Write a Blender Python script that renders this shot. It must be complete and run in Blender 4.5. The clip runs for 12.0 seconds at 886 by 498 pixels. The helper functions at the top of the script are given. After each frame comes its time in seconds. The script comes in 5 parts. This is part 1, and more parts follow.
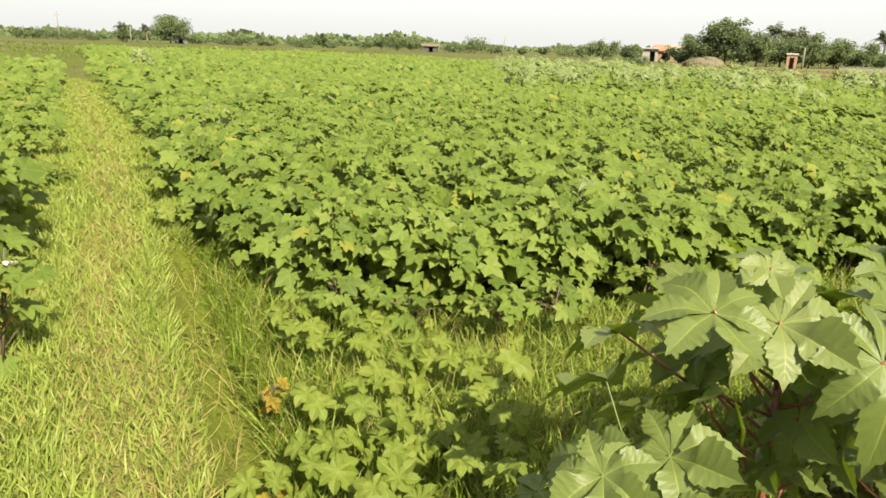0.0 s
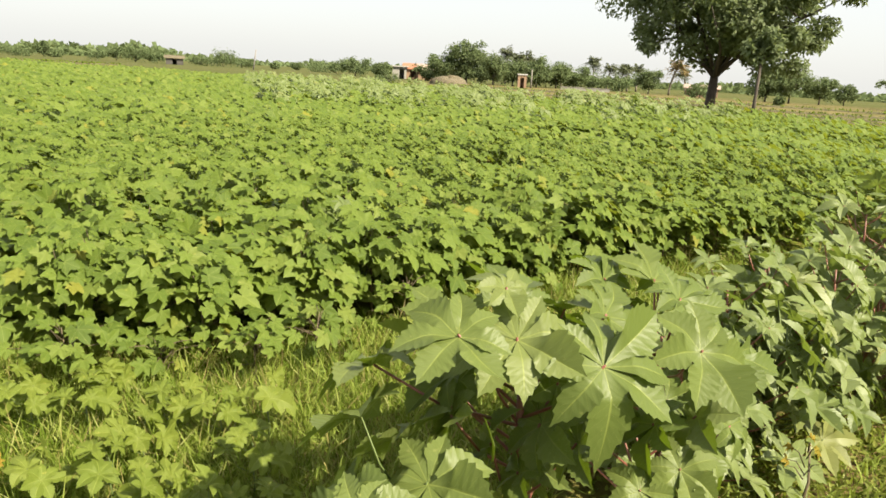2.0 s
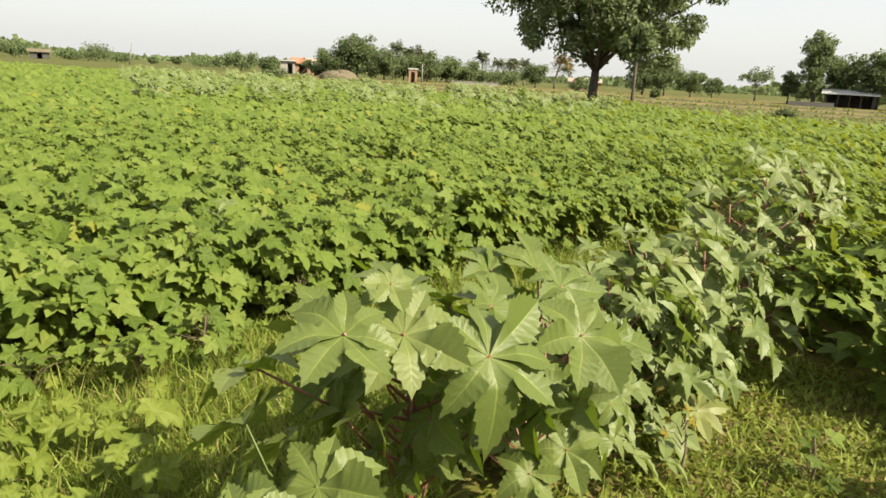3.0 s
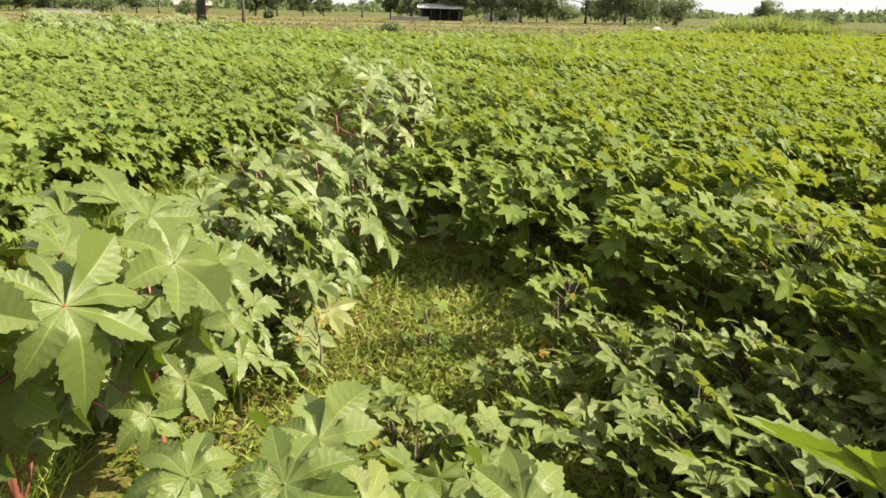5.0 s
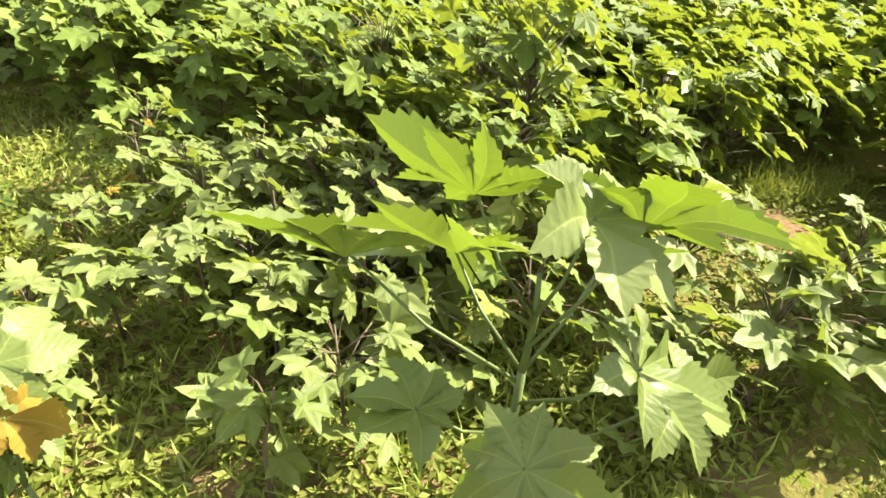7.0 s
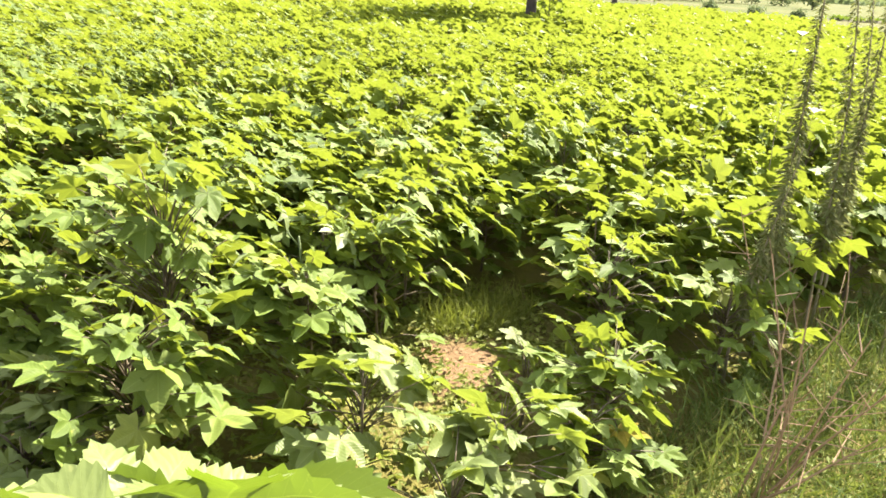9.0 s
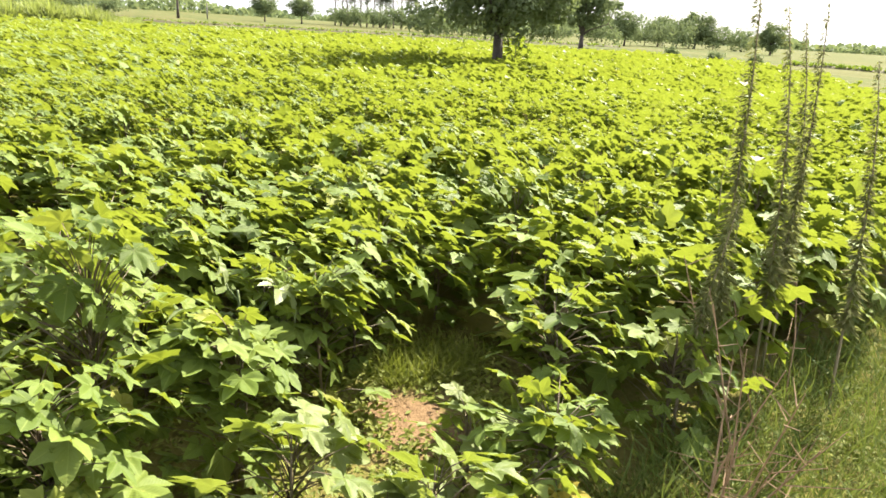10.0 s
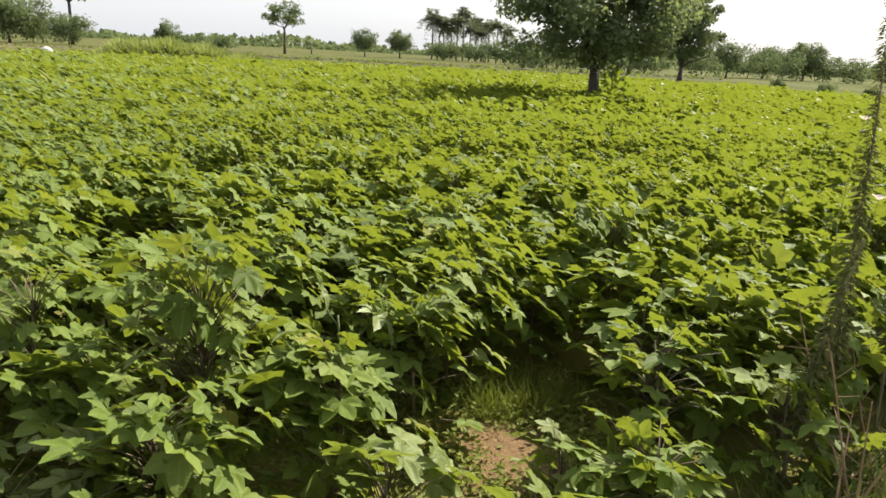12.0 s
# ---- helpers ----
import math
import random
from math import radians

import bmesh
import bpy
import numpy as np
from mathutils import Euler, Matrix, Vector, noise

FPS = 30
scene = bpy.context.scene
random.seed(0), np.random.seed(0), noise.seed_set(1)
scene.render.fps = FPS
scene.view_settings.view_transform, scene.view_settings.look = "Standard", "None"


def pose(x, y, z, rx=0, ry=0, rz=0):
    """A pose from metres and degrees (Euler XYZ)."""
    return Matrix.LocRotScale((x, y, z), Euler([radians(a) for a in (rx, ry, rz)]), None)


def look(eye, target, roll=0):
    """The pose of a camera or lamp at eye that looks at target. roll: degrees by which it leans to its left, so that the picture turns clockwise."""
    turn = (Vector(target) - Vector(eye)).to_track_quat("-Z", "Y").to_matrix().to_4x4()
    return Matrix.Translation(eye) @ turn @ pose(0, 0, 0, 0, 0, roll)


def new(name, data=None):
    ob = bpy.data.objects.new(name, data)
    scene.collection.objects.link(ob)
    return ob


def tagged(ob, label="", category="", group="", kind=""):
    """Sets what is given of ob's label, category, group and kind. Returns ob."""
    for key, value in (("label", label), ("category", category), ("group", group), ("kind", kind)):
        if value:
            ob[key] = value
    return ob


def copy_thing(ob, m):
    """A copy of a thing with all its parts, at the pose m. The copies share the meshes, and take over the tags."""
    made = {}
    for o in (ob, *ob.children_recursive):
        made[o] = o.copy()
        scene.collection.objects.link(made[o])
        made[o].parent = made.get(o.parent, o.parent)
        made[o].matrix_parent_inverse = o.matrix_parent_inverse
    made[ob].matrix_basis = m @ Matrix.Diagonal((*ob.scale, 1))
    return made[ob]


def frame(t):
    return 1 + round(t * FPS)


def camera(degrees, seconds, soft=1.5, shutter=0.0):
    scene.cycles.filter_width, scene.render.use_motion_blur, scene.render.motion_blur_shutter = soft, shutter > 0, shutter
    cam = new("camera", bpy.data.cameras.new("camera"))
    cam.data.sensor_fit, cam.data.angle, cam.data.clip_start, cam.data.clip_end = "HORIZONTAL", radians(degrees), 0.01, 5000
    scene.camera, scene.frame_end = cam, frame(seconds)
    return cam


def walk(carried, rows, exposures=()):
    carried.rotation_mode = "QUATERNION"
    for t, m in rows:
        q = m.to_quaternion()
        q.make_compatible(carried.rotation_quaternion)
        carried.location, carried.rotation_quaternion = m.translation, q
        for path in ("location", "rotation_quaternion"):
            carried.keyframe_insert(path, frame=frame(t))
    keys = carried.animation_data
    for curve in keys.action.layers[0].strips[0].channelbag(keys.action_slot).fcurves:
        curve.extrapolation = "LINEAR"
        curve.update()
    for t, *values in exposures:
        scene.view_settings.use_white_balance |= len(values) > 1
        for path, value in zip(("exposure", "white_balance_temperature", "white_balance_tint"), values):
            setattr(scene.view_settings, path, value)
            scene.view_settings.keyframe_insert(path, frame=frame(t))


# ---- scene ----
cam = camera(65.9, 12.0, soft=1.6)
PATH = [
    (0, (0.192, 0.388, 1.395), (0.364, 2.297, 0.825), 1.9),
    (0.5, (0.216, 0.414, 1.407), (0.629, 2.287, 0.842), 1.2),
    (1, (0.225, 0.436, 1.411), (0.815, 2.264, 0.852), 1.7),
    (1.5, (0.238, 0.448, 1.417), (0.93, 2.249, 0.891), 2.7),
    (2, (0.254, 0.441, 1.424), (1.078, 2.193, 0.925), 3.3),
    (2.5, (0.27, 0.433, 1.428), (1.243, 2.108, 0.929), 3.3),
    (4.5, (0.347, 0.383, 1.416), (1.85, 1.582, 0.864), 1.4),
    (5, (0.385, 0.318, 1.397), (2.081, 1.145, 0.736), 1.3),
    (5.5, (0.44, 0.185, 1.376), (2.226, 0.654, 0.609), 2.4),
    (6, (0.487, 0.078, 1.345), (2.265, 0.256, 0.448), 3.2),
    (6.5, (0.522, -0.015, 1.325), (2.276, 0.015, 0.363), 3.1),
    (6.7, (0.531, -0.034, 1.316), (2.246, -0.027, 0.287), 2.7),
    (8.3, (0.7, -0.257, 1.319), (2.352, -0.76, 0.308), 4.1),
    (8.5, (0.721, -0.292, 1.333), (2.36, -0.94, 0.386), 4.4),
    (9, (0.776, -0.363, 1.403), (2.46, -1.151, 0.665), 3.3),
    (9.5, (0.792, -0.414, 1.421), (2.529, -1.149, 0.754), 3.6),
    (10, (0.772, -0.479, 1.437), (2.462, -1.348, 0.814), 3.5),
    (10.5, (0.764, -0.52, 1.452), (2.429, -1.498, 0.931), 3.4),
    (11, (0.768, -0.518, 1.45), (2.458, -1.462, 0.947), 3.2),
    (11.5, (0.777, -0.486, 1.443), (2.538, -1.277, 0.918), 2.8),
    (12, (0.783, -0.447, 1.439), (2.597, -1.084, 0.888), 3.0),
]
EXPOSURES = [(0.0, 1.56, 6500, 10), (2.5, 1.45, 6500, 10), (4.5, 1.26, 6400, 10), (5.0, 1.65, 6350, 12), (5.5, 2.15, 6250, 13), (6.5, 2.48, 6200, 13),
             (8.5, 2.54, 6080, 12), (9.0, 2.68, 6000, 16), (9.5, 2.7, 6000, 15), (10.0, 2.4, 6050, 15), (10.5, 1.47, 6220, 14), (12.0, 1.45, 6080, 13)]
walk(cam, [(t, look(eye, target, roll)) for t, eye, target, roll in PATH], EXPOSURES)

# ---- world and sun ----
SUN_AZ, SUN_EL = 155.0, 43.0          # clockwise from +y, above the horizon
SUN = Vector((math.sin(radians(SUN_AZ)) * math.cos(radians(SUN_EL)),
              math.cos(radians(SUN_AZ)) * math.cos(radians(SUN_EL)), math.sin(radians(SUN_EL))))
world = bpy.data.worlds.new("world")
scene.world = world
world.use_nodes = True
wn = world.node_tree.nodes
sky = wn.new("ShaderNodeTexSky")
sky.sky_type = "NISHITA"
sky.sun_disc = False
sky.sun_elevation = radians(SUN_EL)
sky.sun_rotation = radians(SUN_AZ)
sky.air_density, sky.dust_density, sky.ozone_density = 1.0, 3.5, 1.0
haze = wn.new("ShaderNodeMix")          # a dusty, even summer haze over the clear sky
haze.data_type = "RGBA"
haze.inputs[0].default_value, haze.inputs[7].default_value = 0.7, (5.65, 5.65, 5.4, 1)
world.node_tree.links.new(sky.outputs[0], haze.inputs[6])
world.node_tree.links.new(haze.outputs[2], wn["Background"].inputs[0])
wn["Background"].inputs[1].default_value = 0.073
sun = new("sun", bpy.data.lights.new("sun", "SUN"))
sun.data.energy, sun.data.angle, sun.data.color = 4.6, radians(0.6), (1.0, 0.91, 0.68)
sun.matrix_world = look((0, 0, 40), tuple(Vector((0, 0, 40)) - SUN))

# ---- materials ----


def material(name):
    m = bpy.data.materials.new(name)
    m.use_nodes = True
    t = m.node_tree
    t.nodes.clear()
    out = t.nodes.new("ShaderNodeOutputMaterial")
    return m, t, out


def node(t, kind, **values):
    n = t.nodes.new(kind)
    for k, v in values.items():
        if k.startswith("i_"):
            n.inputs[k[2:].replace("_", " ")].default_value = v
    return n


def mix_colour(t, fac, a, b, blend="MIX"):
    n = t.nodes.new("ShaderNodeMix")
    n.data_type, n.blend_type = "RGBA", blend
    for sock, v in ((0, fac), (6, a), (7, b)):
        if hasattr(v, "is_output"):
            t.links.new(v, n.inputs[sock])
        else:
            n.inputs[sock].default_value = v if sock == 0 else (*v, 1)
    return n.outputs[2]


def maths(t, op, a, b=0.0):
    n = t.nodes.new("ShaderNodeMath")
    n.operation = op
    for i, v in enumerate((a, b)):
        if hasattr(v, "is_output"):
            t.links.new(v, n.inputs[i])
        else:
            n.inputs[i].default_value = v
    return n.outputs[0]


def ramp(t, fac, stops):
    n = t.nodes.new("ShaderNodeValToRGB")
    t.links.new(fac, n.inputs[0])
    e = n.color_ramp.elements
    while len(e) < len(stops):
        e.new(0.5)
    for el, (p, c) in zip(e, stops):
        el.position, el.color = p, (*c, 1)
    return n.outputs[0]


def noise_fac(t, scale, detail=3.0, rough=0.6, vector=None):
    n = t.nodes.new("ShaderNodeTexNoise")
    n.inputs["Scale"].default_value, n.inputs["Detail"].default_value, n.inputs["Roughness"].default_value = scale, detail, rough
    if vector is not None:
        t.links.new(vector, n.inputs["Vector"])
    return n.outputs[0]


def position(t):
    return t.nodes.new("ShaderNodeNewGeometry").outputs["Position"]


def one_random(t):
    """A number for each leaf, whether it is an object or an island."""
    a = t.nodes.new("ShaderNodeObjectInfo").outputs["Random"]
    b = t.nodes.new("ShaderNodeNewGeometry").outputs["Random Per Island"]
    return maths(t, "FRACT", maths(t, "ADD", a, b))


def leaf_material(name, stops, through_colour, sheer=0.4, rough=0.5, vein=0.0, patch=3.0, gloss=0.35, blotch=(0.5, 0.44, 0.1), pure=0.6, crease=0.0):
    m, t, out = material(name)
    r = one_random(t)
    col = ramp(t, r, stops)
    pos = position(t)
    big = noise_fac(t, patch, 2.0, 0.5, pos)
    col = mix_colour(t, maths(t, "MULTIPLY", big, 0.5), col, tuple(c * 1.25 for c in stops[len(stops) // 2][1]))
    wide = noise_fac(t, patch * 0.22, 3.0, 0.6, pos)
    mid = stops[len(stops) // 2][1]
    col = mix_colour(t, maths(t, "MULTIPLY", wide, 0.3), col, (mid[0] * 1.12, mid[1] * 0.95, mid[2]))
    fine = noise_fac(t, 60.0, 3.0, 0.6, pos)
    col = mix_colour(t, maths(t, "MULTIPLY", maths(t, "GREATER_THAN", fine, 0.68), 0.35), col, blotch)
    bump = None
    if vein:
        uv = t.nodes.new("ShaderNodeUVMap")
        sep = t.nodes.new("ShaderNodeSeparateXYZ")
        t.links.new(uv.outputs[0], sep.inputs[0])
        u, v = sep.outputs[0], sep.outputs[1]
        rib = maths(t, "LESS_THAN", v, 0.045)
        side = maths(t, "FRACT", maths(t, "SUBTRACT", maths(t, "MULTIPLY", u, 11.0), maths(t, "MULTIPLY", v, 2.2)))
        wave = maths(t, "ABSOLUTE", maths(t, "SUBTRACT", side, 0.5))
        side = maths(t, "MULTIPLY", maths(t, "LESS_THAN", maths(t, "ABSOLUTE", maths(t, "SUBTRACT", side, 0.5)), 0.05), big)
        lines = maths(t, "MAXIMUM", rib, maths(t, "MULTIPLY", side, 0.55))
        col = mix_colour(t, maths(t, "MULTIPLY", lines, vein), col, (0.36, 0.4, 0.1))
        b = t.nodes.new("ShaderNodeBump")
        b.inputs["Strength"].default_value, b.inputs["Distance"].default_value = 0.5, 0.006
        relief = maths(t, "SUBTRACT", maths(t, "MULTIPLY", fine, 0.3), maths(t, "MULTIPLY", lines, 0.8))
        t.links.new(maths(t, "SUBTRACT", relief, maths(t, "MULTIPLY", wave, crease)), b.inputs["Height"])
        bump = b.outputs[0]
    p = node(t, "ShaderNodeBsdfPrincipled", i_Roughness=rough)
    p.inputs["Specular IOR Level"].default_value = gloss
    t.links.new(col, p.inputs["Base Color"])
    tr = t.nodes.new("ShaderNodeBsdfTranslucent")
    t.links.new(mix_colour(t, pure, col, through_colour), tr.inputs[0])
    if bump:
        t.links.new(bump, p.inputs["Normal"])
    mx = t.nodes.new("ShaderNodeMixShader")
    mx.inputs[0].default_value = sheer
    t.links.new(p.outputs[0], mx.inputs[1])
    t.links.new(tr.outputs[0], mx.inputs[2])
    t.links.new(mx.outputs[0], out.inputs[0])
    return m


def plain_material(name, low, high, scale=8.0, rough=0.85, bump=0.3, size=0.02, metal=0.0, fine=60.0):
    m, t, out = material(name)
    pos = position(t)
    n1 = noise_fac(t, scale, 5.0, 0.65, pos)
    n2 = noise_fac(t, fine, 3.0, 0.6, pos)
    col = ramp(t, n1, [(0.3, low), (0.7, high)])
    col = mix_colour(t, maths(t, "MULTIPLY", n2, 0.4), col, tuple(c * 0.6 for c in low))
    p = node(t, "ShaderNodeBsdfPrincipled", i_Roughness=rough, i_Metallic=metal)
    t.links.new(col, p.inputs["Base Color"])
    b = t.nodes.new("ShaderNodeBump")
    b.inputs["Strength"].default_value, b.inputs["Distance"].default_value = bump, size
    t.links.new(n2, b.inputs["Height"])
    t.links.new(b.outputs[0], p.inputs["Normal"])
    t.links.new(p.outputs[0], out.inputs[0])
    return m


M_COTTON = leaf_material("cotton_leaf", [(0.0, (0.036, 0.072, 0.009)), (0.4, (0.08, 0.128, 0.016)), (0.8, (0.122, 0.172, 0.028)), (0.97, (0.155, 0.192, 0.045)), (0.998, (0.224, 0.2, 0.024))],
                         (0.27, 0.31, 0.02), 0.36, 0.58, 0.22, 2.0, 0.24, (0.4, 0.38, 0.08), 0.65, 0.4)
M_YOUNG = leaf_material("young_cotton_leaf", [(0.0, (0.078, 0.118, 0.022)), (0.5, (0.122, 0.16, 0.038)), (1.0, (0.175, 0.2, 0.066))],
                        (0.25, 0.3, 0.02), 0.36, 0.5, 0.25, 2.0, 0.3, (0.4, 0.38, 0.08), 0.65, 0.4)
M_CASTOR = leaf_material("castor_leaf", [(0.0, (0.06, 0.1, 0.016)), (0.5, (0.1, 0.138, 0.03)), (0.95, (0.142, 0.176, 0.054)), (0.999, (0.18, 0.192, 0.06))],
                         (0.15, 0.225, 0.004), 0.34, 0.46, 0.3, 2.0, 0.3, (0.3, 0.3, 0.1), 0.85, 0.2)
# same castor leaf, made paler: sunlight on the leaf tops painted in
M_CASTORLIT = leaf_material("sunlit_castor_leaf", [(0.0, (0.0792, 0.1184, 0.0268)), (0.5, (0.1189, 0.1594, 0.0446)), (0.95, (0.1541, 0.1913, 0.0669)), (0.999, (0.1937, 0.1968, 0.0536))],
                             (0.2, 0.27, 0.02), 0.32, 0.45, 0.25, 2.0, 0.4, (0.4, 0.38, 0.12), 0.7, 0.4)
M_SEEDLING = leaf_material("castor_seedling_leaf", [(0.0, (0.1, 0.14, 0.0192)), (0.5, (0.128, 0.168, 0.024)), (1.0, (0.16, 0.196, 0.0336))],
                           (0.256, 0.336, 0.016), 0.38, 0.6, 0.4, 2.0, 0.25)
M_YELLOWLEAF = leaf_material("withered_leaf", [(0.0, (0.24, 0.16, 0.024)), (0.5, (0.24, 0.208, 0.032)), (1.0, (0.2, 0.112, 0.02))],
                             (0.336, 0.224, 0.016), 0.35, 0.6, 0.3, 2.0, 0.1)
M_GRASS = leaf_material("grass_blade", [(0.0, (0.1083, 0.1667, 0.0238)), (0.5, (0.1724, 0.2365, 0.0374)), (0.85, (0.2364, 0.2849, 0.0612)), (1.0, (0.3546, 0.3333, 0.17))],
                        (0.272, 0.32, 0.024), 0.36, 0.6, 0.0, 1.5, 0.2)
M_BANK = leaf_material("pale_bank_grass", [(0.0, (0.15, 0.185, 0.045)), (0.5, (0.185, 0.225, 0.06)), (1.0, (0.24, 0.26, 0.09))],
                       (0.3, 0.35, 0.06), 0.36, 0.6, 0.0, 0.6, 0.15)
M_TALLGRASS = leaf_material("tall_grass_blade", [(0.0, (0.048, 0.0944, 0.008)), (0.5, (0.08, 0.136, 0.012)), (0.88, (0.12, 0.168, 0.0176)), (1.0, (0.224, 0.2, 0.064))],
                            (0.2, 0.288, 0.016), 0.36, 0.6, 0.0, 1.5, 0.15)
M_EDGEGRASS = leaf_material("strip_grass_blade", [(0.0, (0.0381, 0.0736, 0.0083)), (0.5, (0.0626, 0.1066, 0.0166)), (0.8, (0.0816, 0.1124, 0.0256)), (1.0, (0.1197, 0.1318, 0.0448))],
                            (0.16, 0.184, 0.024), 0.3, 0.6, 0.0, 1.5, 0.2)
M_SPIKE = leaf_material("spike_leaf", [(0.0, (0.08, 0.096, 0.032)), (0.5, (0.112, 0.124, 0.044)), (1.0, (0.176, 0.16, 0.072))],
                        (0.208, 0.224, 0.064), 0.42, 0.7, 0.0, 2.0, 0.1)
M_STRAW = leaf_material("straw_blade", [(0.0, (0.176, 0.176, 0.036)), (0.5, (0.264, 0.232, 0.08)), (1.0, (0.32, 0.276, 0.12))],
                        (0.288, 0.264, 0.08), 0.3, 0.6, 0.0, 1.5, 0.12)
M_WEED = leaf_material("weed_leaf", [(0.0, (0.085, 0.11, 0.014)), (0.5, (0.13, 0.155, 0.024)), (1.0, (0.19, 0.195, 0.045))],
                       (0.208, 0.248, 0.024), 0.35, 0.6, 0.0, 2.0, 0.2)
# leaves lightened and turned bluer, so the air's haze sits in their colour
M_HAZEDTREE = leaf_material("hazed_tree_leaf", [(0.0, (0.09, 0.125, 0.06)), (0.5, (0.125, 0.16, 0.078)), (1.0, (0.165, 0.19, 0.095))],
                       (0.216, 0.264, 0.072), 0.45, 0.6, 0.0, 0.35, 0.2)
# distance haze is mixed into this leaf colour: paler and greyer green
M_HAZEDFARTREE = leaf_material("hazed_far_tree_leaf", [(0.0, (0.085, 0.122, 0.055)), (0.5, (0.112, 0.15, 0.068)), (1.0, (0.145, 0.178, 0.085))],
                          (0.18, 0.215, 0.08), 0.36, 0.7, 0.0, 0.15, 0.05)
M_PALM = leaf_material("palm_frond", [(0.0, (0.12, 0.145, 0.085)), (0.5, (0.15, 0.175, 0.105)), (1.0, (0.19, 0.195, 0.12))],
                       (0.176, 0.192, 0.088), 0.3, 0.6, 0.0, 0.5, 0.1)
M_DRYPALM = leaf_material("dry_frond", [(0.0, (0.196, 0.14, 0.056)), (1.0, (0.252, 0.202, 0.101))], (0.224, 0.168, 0.056), 0.2, 0.7, 0.0, 0.5)
M_FLOWER = leaf_material("cotton_flower", [(0.0, (0.56, 0.525, 0.462)), (1.0, (0.595, 0.49, 0.49))], (0.56, 0.525, 0.42), 0.4, 0.5, 0.0, 5.0, 0.2, (0.595, 0.49, 0.504))
M_STEM = plain_material("green_stem", (0.07, 0.105, 0.022), (0.11, 0.14, 0.034), 14.0, 0.6, 0.3, 0.002)
M_WOODSTEM = plain_material("cotton_stem", (0.084, 0.056, 0.035), (0.14, 0.112, 0.056), 14.0, 0.7, 0.4, 0.002)
M_REDSTEM = plain_material("red_castor_stem", (0.154, 0.049, 0.035), (0.224, 0.091, 0.056), 14.0, 0.45, 0.25, 0.003)
M_DEADSTICK = plain_material("dead_stick_bark", (0.16, 0.1, 0.05), (0.27, 0.175, 0.09), 20.0, 0.8, 0.4, 0.002)
M_DRYSTEM = plain_material("dry_weed_stem", (0.14, 0.119, 0.07), (0.224, 0.182, 0.105), 20.0, 0.8, 0.4, 0.002)
M_BARK = plain_material("bark", (0.049, 0.0385, 0.0315), (0.098, 0.077, 0.0595), 3.0, 0.9, 0.8, 0.03, 0.0, 14.0)
M_PALMBARK = plain_material("palm_bark", (0.14, 0.119, 0.091), (0.21, 0.182, 0.14), 3.0, 0.9, 0.8, 0.03)
M_CONCRETE = plain_material("concrete", (0.238, 0.224, 0.203), (0.322, 0.308, 0.28), 1.2, 0.85, 0.3, 0.01)
M_WHITEWALL = plain_material("whitewash", (0.42, 0.406, 0.364), (0.546, 0.532, 0.49), 0.8, 0.85, 0.3, 0.01)
M_BRICKWALL = plain_material("red_brick_wall", (0.238, 0.14, 0.091), (0.322, 0.231, 0.154), 1.5, 0.9, 0.5, 0.02)
M_REDROOF = plain_material("red_tile_roof", (0.294, 0.112, 0.063), (0.385, 0.175, 0.105), 1.5, 0.8, 0.5, 0.03)
M_PALEROOF = plain_material("faded_pink_roof", (0.3, 0.215, 0.175), (0.38, 0.3, 0.25), 1.0, 0.7, 0.4, 0.03)
M_TINROOF = plain_material("white_tin_roof", (0.434, 0.441, 0.441), (0.546, 0.546, 0.539), 1.0, 0.45, 0.3, 0.02)
M_DARKWALL = plain_material("dark_shed_wall", (0.049, 0.0455, 0.042), (0.084, 0.077, 0.07), 1.0, 0.9, 0.3, 0.02)
M_HAY = plain_material("straw_heap", (0.1, 0.082, 0.05), (0.18, 0.15, 0.095), 2.5, 0.95, 0.9, 0.06)
M_POLE = plain_material("weathered_pole", (0.154, 0.14, 0.126), (0.238, 0.217, 0.196), 3.0, 0.8, 0.3, 0.01)
M_WHITESACK = plain_material("white_plastic_sack", (0.504, 0.497, 0.476), (0.574, 0.567, 0.546), 6.0, 0.6, 0.3, 0.02)


